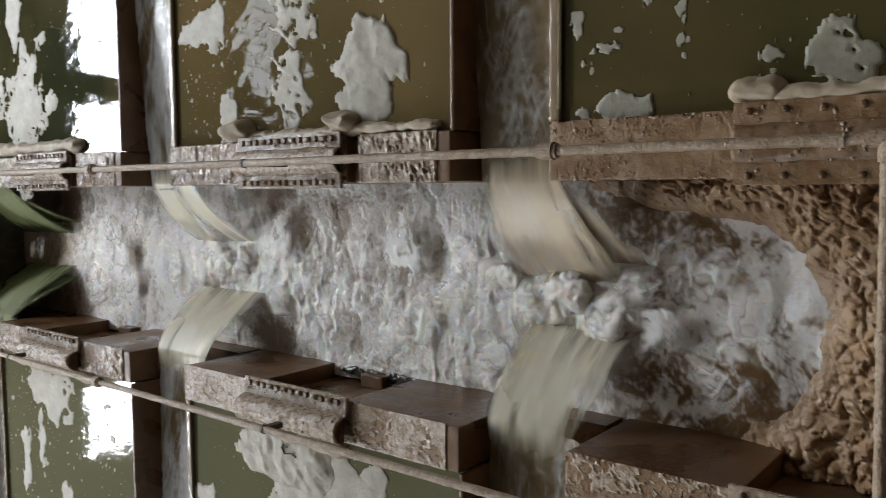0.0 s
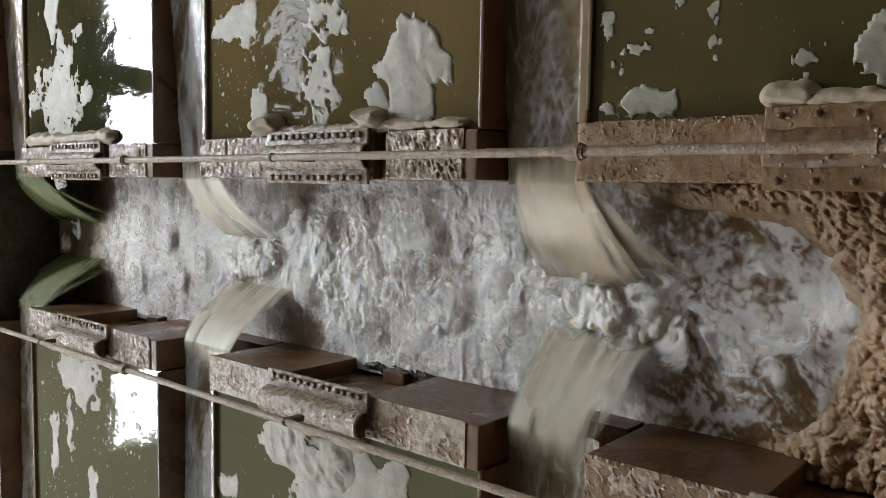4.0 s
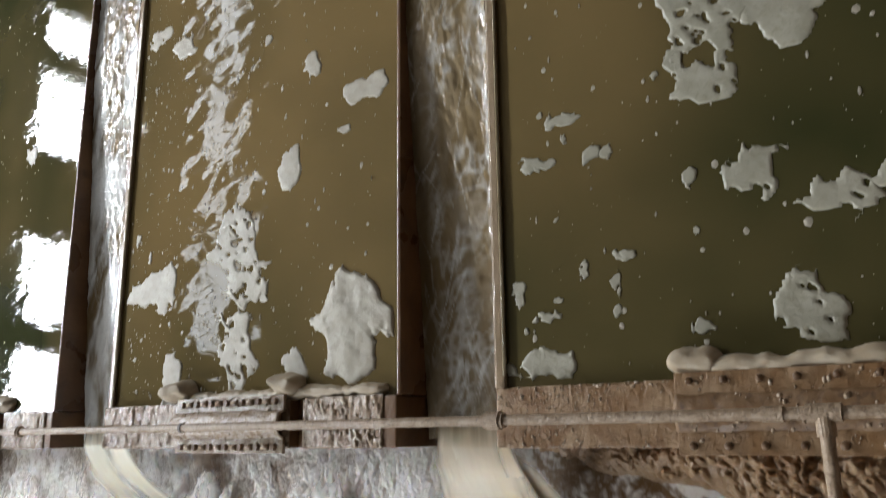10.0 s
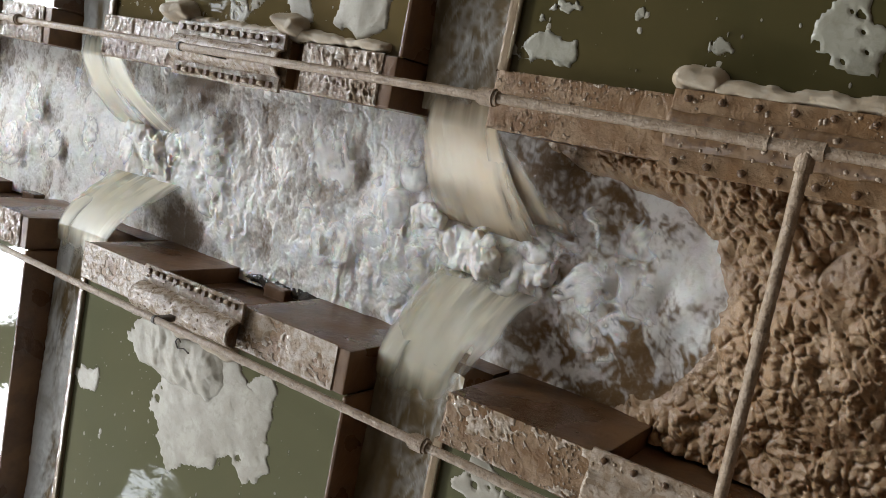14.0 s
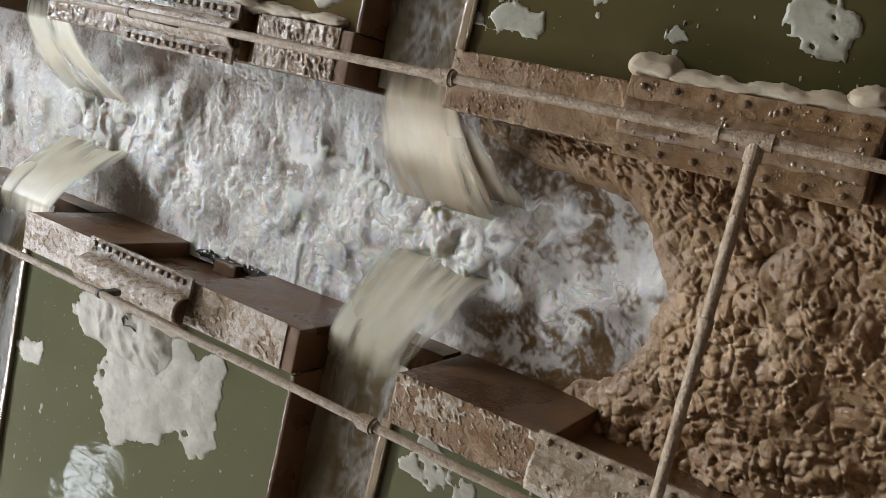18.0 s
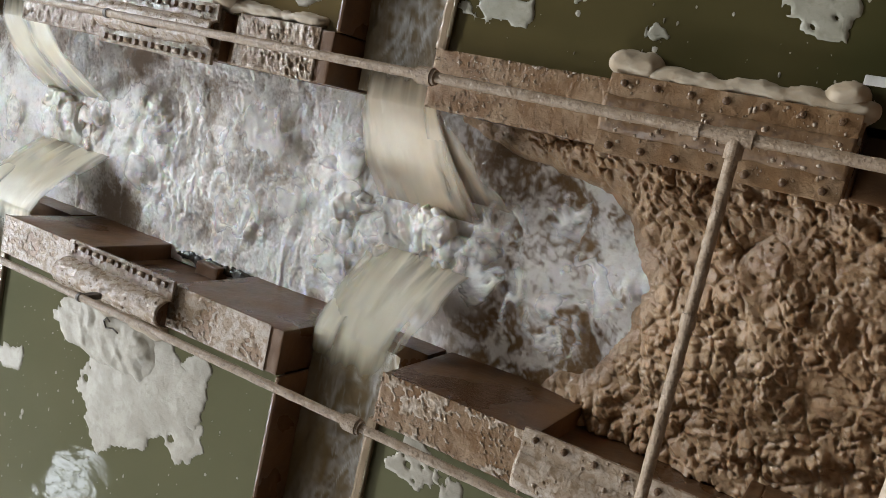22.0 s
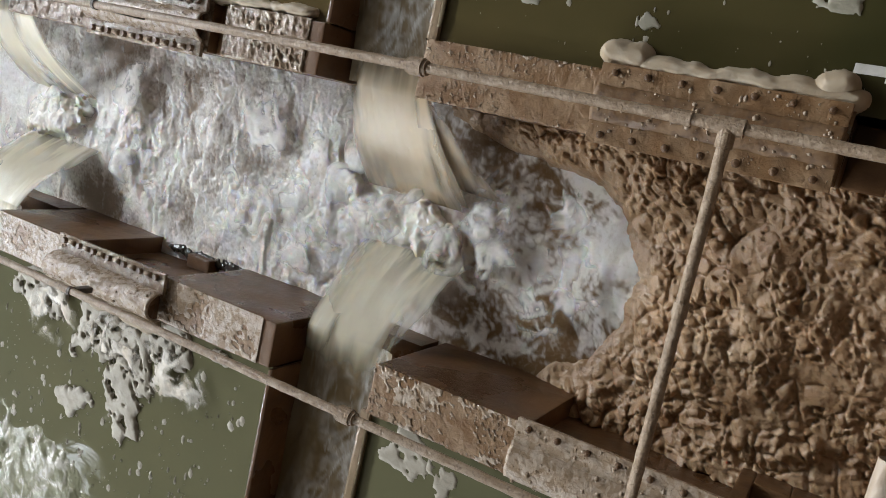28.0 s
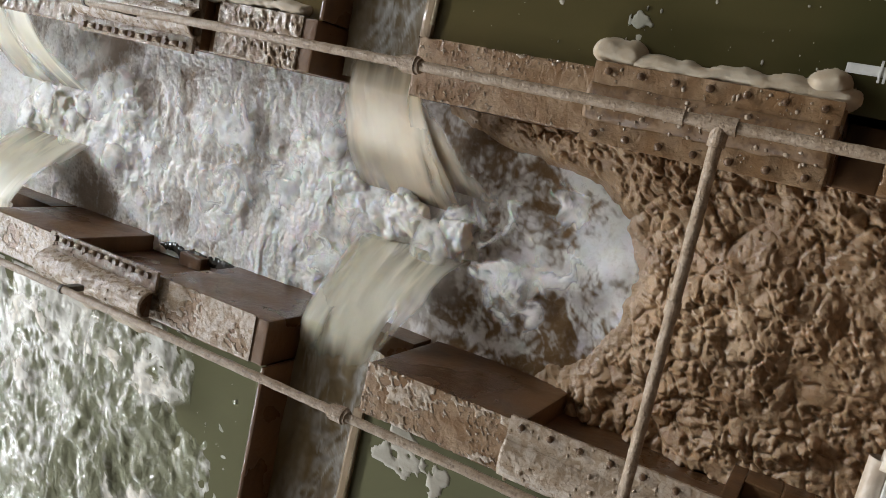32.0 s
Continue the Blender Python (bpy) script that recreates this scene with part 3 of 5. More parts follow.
# ---------------------------------------------------------------- troughs and tank water
def trough(name, x0, x1, y0, y1, seed):
    t = tagged(empty(name, (x0 + x1) / 2, (y0 + y1) / 2, -0.5), "brown concrete wash trough carrying fast water", "trough", kind="structure")
    cx, cy, _ = t.location
    wx0, wx1 = (XR1 + 0.002, x1) if x0 > -0.5 else (x0, XL0 - 0.002)
    part("near_lip", block(wx0 - cx, wx1 - cx, y0 - 0.045 - cy, y0 - cy, ZB + 0.5, -0.012 + 0.5, 0.012), mat_lip, t, "wet shining trough lip")
    rim = rod((wx0 + 0.05 - cx, y0 - 0.043 - cy, 0.4845), (wx1 - 0.05 - cx, y0 - 0.043 - cy, 0.4845), 0.0075, 14)
    part("brimming_edge", rim, mat_bead, t, "bright bead of water brimming over the lip", smooth=True)
    part("far_lip", block(wx0 - cx, wx1 - cx, y1 - cy, y1 + 0.02 - cy, ZB + 0.5, 0.002 + 0.5, 0.008), mat_wall, t)
    part("trough_bed", block(x0 - cx, x1 - cx, y0 - cy + 0.001, y1 + 0.018 - cy, -0.1, 0.1, 0), mat_wall, t)
    lo, hi = min(x0, x1), max(x0, x1)
    xs, ys = np.arange(lo, hi, 0.011), np.linspace(y0 + 0.001, y1 - 0.001, 64)
    X, Y = np.meshgrid(xs, ys, indexing="ij")
    v = (Y - y0) / (y1 - y0)
    skew = X * 2.0 + 2.4 * (fbm(X * 1.3, Y * 3, seed + 15, 3) - 0.5)
    rise = {20: 0.085, 21: 0.065, 22: 0.05}.get(seed, 0.012)
    level = np.minimum(-0.195 + rise * np.maximum(np.abs(X + 0.42) - 0.5, 0), -0.04)
    h = level + 0.012 * (fbm(X * 4, Y * 9, seed, 4) - 0.5) + 0.03 * np.exp(-v * 14) + 0.01 * (fbm(X * 13 + v, Y * 17 + skew, seed + 2, 4) - 0.5) + 0.009 * (fbm(X * 26, Y * 28 + skew * 2, seed + 5, 3) - 0.5) + 0.01 * np.abs(fbm(X * 26, Y * 44 - skew * 3, seed + 6, 2) - 0.5)
    lines = np.clip(1 - np.abs(fbm(X * 1.4, Y * 10 + skew * 1.6, seed + 7, 5) - 0.5) * 30, 0, 1) + 0.7 * np.clip(1 - np.abs(fbm(X * 2.2 + 5, Y * 13 - skew * 1.3, seed + 9, 4) - 0.5) * 34, 0, 1)
    # crinkles and pale wash: sky and window reflections painted beside the white streaks
    crinkle_glint = ridged(X * 15, Y * 22 + skew * 3, seed + 13, 3, 5.0) * step(0.35, 0.6, fbm(X * 4, Y * 7, seed + 14, 3)) * step(0.95, 0.6, v)
    streak = 0.4 * lines * step(0.38, 0.62, fbm(X * 3, Y * 8, seed + 8, 3)) + 0.4 * crinkle_glint + {20: 0.06, 21: 0.95, 30: 0.08, 31: 0.85}.get(seed, 0.35) * step(0.3, 0.62, fbm(X * 3, Y * 10 + skew, seed + 11, 4))
    streak = np.clip(streak, 0, 1)
    return tagged(part("trough_water", grid_mesh(xs, ys, h, streak), mat_trough), "fast rippled water racing along the trough", "water", kind="structure")


mat_lip = material("wet_trough_lip", (0.26, 0.19, 0.125), 0.12, second=(0.22, 0.16, 0.1), mix_scale=9, bump=0.25, bump_scale=35)
mat_bead = material("brimming_water", (0.2, 0.16, 0.1), 0.05, second=(0.16, 0.12, 0.07), mix_scale=12, ior=1.33, bump=0.3, bump_scale=8)
racing = []
for k, (a, b) in enumerate(R_TROUGHS):
    racing.append(trough("trough_east_%d" % (k + 1), XR0 + 0.002, TANK_R, a, b, 20 + k))
for k, (a, b) in enumerate(L_TROUGHS):
    racing.append(trough("trough_west_%d" % (k + 1), TANK_L, XL1 - 0.002, a, b, 30 + k))


def still_water(name, x0, x1, y0, y1, seed):
    fine = 0.02 if x0 > 0 and 2 < y0 < 2.2 else 0.04
    xs, ys = np.arange(x0, x1 + fine, fine), np.linspace(y0, y1, max(2, int((y1 - y0) / fine)))
    xs[-1] = x1
    X, Y = np.meshgrid(xs, ys, indexing="ij")
    h = Z_TANK + 0.0022 * (fbm(X * 5, Y * 5, seed, 3) - 0.5) + (0.0045 * (fbm(X * 9, Y * 5 + X * 3, seed + 3, 2) - 0.5) + 0.0016 * (fbm(X * 24, Y * 13 + X * 9, seed + 4, 2) - 0.5) * step(2.4, 1.6, np.abs(X))) * step(2.5, 3.0, Y) * step(4.2, 3.6, Y)
    # brown thins out near the viewer and far off: shade painted into the water
    if x0 > 0:
        brown = (0.42 + 0.38 * step(0.4, 1.5, X)) * step(0.4, 1.4, Y + 0.25 * step(0.8, 1.6, X)) * (1 - 0.5 * step(3.4, 4.6, Y)) * (1 - 0.7 * step(4.6, 5.0, Y)) + 0.14 * step(1.9, 2.3, Y) * step(4.4, 3.6, Y)
    else:
        brown = 0.3 * step(0.5, 2.0, Y)
    silt_and_shade = np.clip(0.05 + brown + 0.8 * (fbm(X * 1.3, Y * 1.3, seed + 90, 4) - 0.56), 0, 1)
    return tagged(part(name, grid_mesh(xs, ys, h, silt_and_shade), mat_tank if x0 > 0 else mat_tank_olive), "still murky olive-brown tank water", "water", kind="structure")


def between(troughs):
    ends = [-0.6] + [b + 0.021 for a, b in troughs]
    starts = [a - 0.046 for a, b in troughs] + [7.255]
    return list(zip(ends, starts))


for k, (a, b) in enumerate(between(R_TROUGHS)):
    still_water("tank_water_east_%d" % (k + 1), XR1 + 0.001, TANK_R, a, b, 40 + k)
for k, (a, b) in enumerate(between(L_TROUGHS)):
    still_water("tank_water_west_%d" % (k + 1), TANK_L, XL0 - 0.001, a, b, 50 + k)
still_water("tank_water_north", TANK_L, TANK_R, 7.51, 10.99, 60)


# ---------------------------------------------------------------- channel water
POOL = (-0.46, 1.47, 0.45, 0.7)      # middle and half widths of the open pool in the brown foam


def channel_water():
    res = 0.0062
    xs, ys = np.arange(XL1 - 0.07, XR0 + 0.03, res), np.arange(0.35, 7.24, res)
    X, Y = np.meshgrid(xs, ys, indexing="ij")
    wx, wy = X + 0.16 * (fbm(X * 3, Y * 3, 3) - 0.5), Y + 0.16 * (fbm(X * 3, Y * 3, 4) - 0.5)
    vx, vy = wx + 0.06 * (fbm(X * 11, Y * 11, 13) - 0.5), wy + 0.06 * (fbm(X * 11, Y * 11, 14) - 0.5)
    big = fbm(vx * 2.6, vy * 2.6, 7, 5)
    ropes = ridged(vx * 3.0, vy * 5.6, 5, 3, 6.0)
    rings = ridged(vx * 7.5 + 3, vy * 11.0, 6, 3, 6.0)
    lace = ridged(vx * 17, vy * 21, 17, 3, 6.0)
    crumbs, _ = cells(X * 62, Y * 74, 10)
    pebbles, _ = cells(vx * 30, vy * 36, 12)
    grainy = fbm(X * 46, Y * 58, 9, 3)
    heave = np.exp(-((X + 0.45 + 0.1 * (big - 0.5)) / 0.16) ** 2) * (np.exp(-((Y - 1.86) / 0.36) ** 2) + np.exp(-((Y - 4.3) / 0.34) ** 2))
    surge_w = np.exp(-((X + 0.42) / 0.36) ** 2) * (np.exp(-((Y - 2.28) / 0.2) ** 2) + 1.3 * np.exp(-((Y - 3.7) / 0.3) ** 2))
    pocket = sum(np.exp(-((X - px) / qx) ** 2 - ((Y - py) / qy) ** 2) for px, qx, py, qy in ((0.05, 0.2, 1.55, 0.24), (-0.88, 0.16, 1.42, 0.2), (0.03, 0.2, 3.88, 0.18), (-0.86, 0.18, 3.86, 0.17), (0.02, 0.16, 6.4, 0.2), (-0.84, 0.14, 6.4, 0.15)))
    white = step(1.42, 1.95, Y + 0.5 * (big - 0.5))
    calm = np.clip(1 - pocket, 0, 1) * white * (1 - 0.6 * step(4.5, 4.9, Y))
    swell = fbm(vx * 5, vy * 6, 11, 4) - 0.4
    z = Z_FOAM + 0.06 * (big - 0.5) + calm * (0.0065 * ropes + 0.004 * rings + 0.002 * lace + 0.0045 * (1 - crumbs) + 0.0035 * (1 - pebbles)) + heave * (0.05 + 0.06 * swell) + surge_w * (0.02 + 0.045 * swell) + 0.001 * (grainy - 0.5)
    foam_w = 0.6 + 0.62 * ropes * (0.4 + big) + 0.36 * rings + 0.2 * lace + 1.2 * (big - 0.5) + 0.5 * (grainy - 0.5) - 0.24 * step(0.3, 0.7, crumbs) + 0.7 * heave + 0.5 * surge_w - 0.05 * step(4.5, 4.9, Y) - 1.0 * pocket * (0.5 + big)
    foam_w = np.clip(foam_w, 0.2, 1)
    ux, uy = X + 0.34 * (fbm(X * 2.4, Y * 2.4, 21, 4) - 0.5), Y + 0.34 * (fbm(X * 2.4, Y * 2.4, 22, 4) - 0.5)
    ux, uy = ux + 0.16 * (fbm(ux * 6, uy * 6, 23, 4) - 0.5), uy + 0.16 * (fbm(ux * 6, uy * 6, 24, 4) - 0.5)
    puff = fbm(ux * 4.4, uy * 4.4, 26, 5)
    wisp = ridged(ux * 4.6, uy * 4.6, 27, 5, 8.0)
    px, py, qx, qy = POOL
    pr = (np.abs((X - px) / qx) ** 3.4 + np.abs((Y - py) / qy) ** 3.4) ** (1 / 3.4) + 0.22 * (fbm(X * 5, Y * 5, 28, 4) - 0.5)
    arm = np.exp(-((X + 0.42 + 0.1 * np.sin(5 * (Y - 1.1))) / 0.2) ** 2)
    rim = np.exp(-((pr - 0.94) / 0.06) ** 2) * (1 - step(1.15, 1.45, Y))
    strand = np.exp(-((pr - 0.88 + 0.12 * (fbm(X * 9, Y * 9, 31, 3) - 0.5)) / 0.028) ** 2) * (1 - step(1.0, 1.3, Y)) * step(0.35, 0.6, fbm(X * 5, Y * 5, 32, 3))
    holes = 0.35 * np.exp(-((X + 0.86) / 0.18) ** 2 - ((Y - 1.4) / 0.26) ** 2) + 0.3 * np.exp(-((X - 0.05) / 0.2) ** 2 - ((Y - 1.45) / 0.24) ** 2)
    clots = ridged(ux * 9, uy * 9, 29, 4, 7.0)
    foam_p = step(0.16, 1.0, 0.27 + 1.6 * (puff - 0.5) + 0.42 * wisp + 0.42 * clots + 0.34 * ridged(ux * 17, uy * 17, 30, 3, 6.0) - 0.3 * step(0.25, 0.65, pebbles) + 0.3 * arm + 0.45 * rim * (0.2 + 1.5 * puff) + 0.8 * strand - holes + 0.25 * (grainy - 0.5) + heave)
    foam = np.clip((foam_w * white + foam_p * (1 - white)) * (1 - 0.75 * step(6.1, 6.6, Y + 0.4 * (big - 0.5))), 0, 1)
    return tagged(part("channel_water", grid_mesh(xs, ys, z, foam), mat_white), "churning white foam over brown water in the channel", "water", kind="structure")


gullet_water = channel_water()


def brown_foam():
    res = 0.0058
    xs, ys = np.arange(XL1 - 0.08, XR0 + 0.02, res), np.arange(-0.6, 1.72, res)
    X, Y = np.meshgrid(xs, ys, indexing="ij")
    r = (np.abs((X - POOL[0]) / POOL[2]) ** 3.4 + np.abs((Y - POOL[1]) / POOL[3]) ** 3.4) ** (1 / 3.4)
    f = (r - 0.97) * 2.4 + 0.6 * (fbm(X * 7, Y * 7, 61, 4) - 0.5) - 1.4 * step(1.15, 1.55, Y) * (1 - 0.8 * step(-0.2, 0.0, X)) + 0.5 * step(-0.2, 0.05, X) * step(1.7, 1.3, Y) - 1.1 * step(-0.6, -0.8, X) * step(1.0, 1.2, Y)
    wx, wy = X + 0.07 * (fbm(X * 6, Y * 6, 62) - 0.5), Y + 0.07 * (fbm(X * 6, Y * 6, 63) - 0.5)
    vx, vy = wx + 0.022 * (fbm(X * 26, Y * 26, 72) - 0.5), wy + 0.022 * (fbm(X * 26, Y * 26, 73) - 0.5)
    smooth = step(0.5, 0.62, fbm(X * 3.4, Y * 3.4, 74, 3) + 0.18 * step(0.25, -0.1, Y))
    torn = step(0.47, 0.58, fbm(X * 6 + 3, Y * 6, 78, 3)) * (1 - 0.6 * smooth)
    d1, d2 = cells(vx * 7.0 + vy * 2.2, vy * 8.5 - vx * 2.0, 64)
    e1, e2 = cells(vx * 19 + 4, vy * 19, 65)
    k1, k2 = cells(vx * 42 + 4, vy * 42, 85)
    bubble, _ = cells(X * 16, Y * 16, 77)
    crack = 1 - step(0.0, 0.09 + 0.1 * fbm(X * 9, Y * 9, 79, 2), d2 - d1)
    crack = crack * step(0.42, 0.56, fbm(X * 8 + 7, Y * 8, 80, 3))
    knob = np.sqrt(np.clip(1 - (e1 / 0.72) ** 2, 0, 1)) * (0.5 + 0.5 * step(0.0, 0.22, e2 - e1))
    crumb = np.sqrt(np.clip(1 - (k1 / 0.7) ** 2, 0, 1)) * (0.4 + 0.6 * step(0.0, 0.25, k2 - k1))
    pock = step(0.56, 0.68, fbm(wx * 42, wy * 42, 75, 2)) * np.clip(0.8 * torn + step(0.5, 0.62, fbm(X * 9, Y * 9, 76, 3)), 0, 1) + 0.8 * (1 - step(0.06, 0.13, bubble))
    heap = 0.11 * (fbm(X * 2.6, Y * 2.6, 68) - 0.4) + 0.05 * (fbm(wx * 7, wy * 7, 82, 3) - 0.5)
    body = 1 - np.exp(-np.maximum(f, 0) * 2.4)
    lumps = 0.027 * knob * (1 - 0.7 * smooth) * (0.1 + 1.3 * step(0.3, 0.7, fbm(X * 12, Y * 12, 84, 3))) + 0.006 * crumb * (0.1 + 0.9 * torn) + 0.008 * (fbm(vx * 24, vy * 24, 66, 4) - 0.5) * (1 - 0.4 * smooth)
    z = Z_FOAM - 0.01 + body * (0.055 + 1.1 * heap + 1.1 * lumps - 0.017 * pock - 0.02 * crack * (1 - 0.5 * smooth)) + 0.10 * step(0.9, 0.0, Y) + 0.07 * body * step(-0.28, 0.02, X) * step(1.75, 1.1, Y)
    me = clipped(xs, ys, f, z, under=Z_FOAM - 0.03)
    at = me.attributes.new("foam", "FLOAT", "POINT")
    co = np.empty(len(me.vertices) * 3, dtype=np.float32)
    me.vertices.foreach_get("co", co)
    co = co.reshape(-1, 3)
    at.data.foreach_set("value", fbm(co[:, 0] * 7, co[:, 1] * 7, 69, 5).astype(np.float32))
    return tagged(part("brown_foam", me, mat_brown), "thick lumpy brown foam blanket in the channel", "foam", kind="stuff")


brown = brown_foam()


# ---------------------------------------------------------------- falling water
def stream(path_len, y0, y1, seed, s, speed, z0, spread, shift, back=0.2, dark_from=0.0):
    """A sheet of falling water, in the space of its trough mouth: it leaves along -s * x and drops."""
    path = np.concatenate([np.linspace(-back, 0, 9)[:-1], np.linspace(0, path_len, 54)])
    n = 120
    P, U = np.meshgrid(path, np.linspace(0, 1, n), indexing="ij")
    q = np.maximum(P, 0) / path_len
    fall = np.maximum(P, 0) / speed
    along = fbm(P * 2.2, P * 0 + 3.0, seed + 2, 3)
    Yc = y0 - spread * q * 0.5 + shift * q + (y1 - y0 + spread * q) * U
    ripple = 0.006 * (fbm(P * 6.0, Yc * 13, seed, 4) - 0.5) + 0.03 * (fbm(P * 4 + 5, Yc * 5, seed + 1, 3) - 0.5)
    edge = np.minimum(U, 1 - U) * (y1 - y0)
    reach = min(0.08, 0.28 * (y1 - y0))
    ragged = min(1, (y1 - y0) / 0.3) * (0.02 + 0.05 * q) * (fbm(P * 7, U * 0 + 3 + (U > 0.5) * 9, seed + 4, 4) - 0.5) * 2
    Z = z0 - DROP * fall - 0.5 * 9.81 * fall ** 2 + ripple * step(-0.1, 0.12, P)
    Y = Yc + ragged * (U * 2 - 1) ** 3
    sk = Yc - 0.25 * P * (U - 0.5)
    streak = 0.42 * fbm(P * 2.0 + 3, sk * 9, seed + 6, 3) + 0.14 * fbm(P * 4.5, sk * 44, seed + 18, 3) + 0.44 * fbm(P * 5, Yc * 5, seed + 17, 3)
    dash = step(0.6, 0.7, fbm(P * 7 + 9, sk * 40, seed + 8, 3)) * step(0.48, 0.62, fbm(P * 4, Yc * 6, seed + 19, 3))
    light = 0.22 + 0.12 * step(-0.06, 0.15, P) + 0.9 * (streak - 0.5) * step(-0.15, 0.1, P) + 0.2 * dash + 0.7 * step(0.78, 1.0, q + 0.5 * (streak - 0.5)) + 0.3 * (1 - step(0.0, reach, edge + 0.08 * (streak - 0.5))) * step(0, 0.1, P) + 0.3 * (along - 0.5) + dark_from
    tear = 0.5 * fbm(P * 7, Yc * 12, seed + 12, 4) + 0.5 * fbm(P * 3, sk * 30, seed + 13, 4)
    cover = step(0.0, 1.0, edge / reach * 0.75 + 1.5 * (tear - 0.5)) * (1 - step(0.86, 1.0, q + 0.4 * (tear - 0.5))) * (1 - 0.6 * step(0.35, 0.9, q) * step(0.52, 0.64, tear))
    cover = cover * step(0.0, 0.25, edge / reach) * step(-0.17, 0.03, P + 0.16 * (tear - 0.5))
    k = U.shape[1]
    i, j = np.meshgrid(np.arange(U.shape[0] - 1), np.arange(k - 1), indexing="ij")
    a = (i * k + j).ravel()
    f = np.stack([a, a + 1, a + k + 1, a + k], -1)
    me = quads(np.stack([-s * P, Y, Z], -1).reshape(-1, 3), f if s > 0 else f[:, ::-1], np.clip(light, 0, 1).ravel())
    at = me.attributes.new("cover", "FLOAT", "POINT")
    at.data.foreach_set("value", cover.ravel().astype(np.float32))
    return me


DROP = 0.75                       # downward speed with which the falls leave the mouths


def waterfall(x_edge, s, y0, y1, seed, mat, label, jets, speed=1.45, z0=-0.17):
    """Water leaving a trough mouth at x_edge towards -s and falling into the channel. jets: (from, to, spread, shift, speed) in shares of the mouth."""
    w = tagged(empty("waterfall", x_edge, (y0 + y1) / 2, z0), label, "waterfall", "falls from the troughs")
    for i, (a, b, spread, shift, k) in enumerate(jets):
        v = speed * k
        run = (math.sqrt(DROP * DROP + 2 * 9.81 * (z0 - (Z_FOAM - 0.13))) - DROP) / 9.81 * v
        h = (y1 - y0) / 2
        me = stream(run, -h + 2 * h * a, -h + 2 * h * b, seed * 7 + i, s, v, (0.0, 0.012, -0.015)[i], spread, shift)
        part("main_sheet" if i == 0 else "side_jet", me, mat, w)
    return w


JETS = ((0.02, 1.0, 0.2, -0.02, 1.0), (0.0, 0.2, 0.06, -0.08, 0.92), (0.0, 0.5, 0.26, -0.2, 0.8))
JETS_2 = ((0.42, 1.02, 0.14, 0.05, 1.0), (-0.02, 0.46, 0.1, -0.06, 0.95))
JETS_L = ((0.0, 1.0, 0.24, -0.04, 1.0), (0.7, 1.03, 0.08, 0.03, 0.93))
JETS_FAR = ((0.0, 1.0, 0.5, -0.06, 1.0), (0.0, 0.7, 0.4, -0.2, 0.75))
falls = []
for k, (a, b) in enumerate(R_TROUGHS):
    falls.append(waterfall(XR0, 1, a + 0.01, b - 0.0, 70 + k, (mat_sheet, mat_sheet_pale, mat_sheet_green)[k], "sheet of %s water falling from a trough mouth" % ("tan", "pale tan", "green")[k], (JETS, JETS_2, JETS_FAR)[k], (2.1, 1.8, 1.75)[k]))
for k, (a, b) in enumerate(L_TROUGHS):
    falls.append(waterfall(XL1, -1, a + 0.02, b - 0.01, 80 + k, (mat_sheet_pale, mat_sheet_pale, mat_sheet_green)[k], "sheet of %s water falling from a trough mouth" % ("pale tan", "pale tan", "green")[k], (JETS_L, JETS_L, JETS_FAR)[k], (1.75, 1.7, 1.7)[k]))


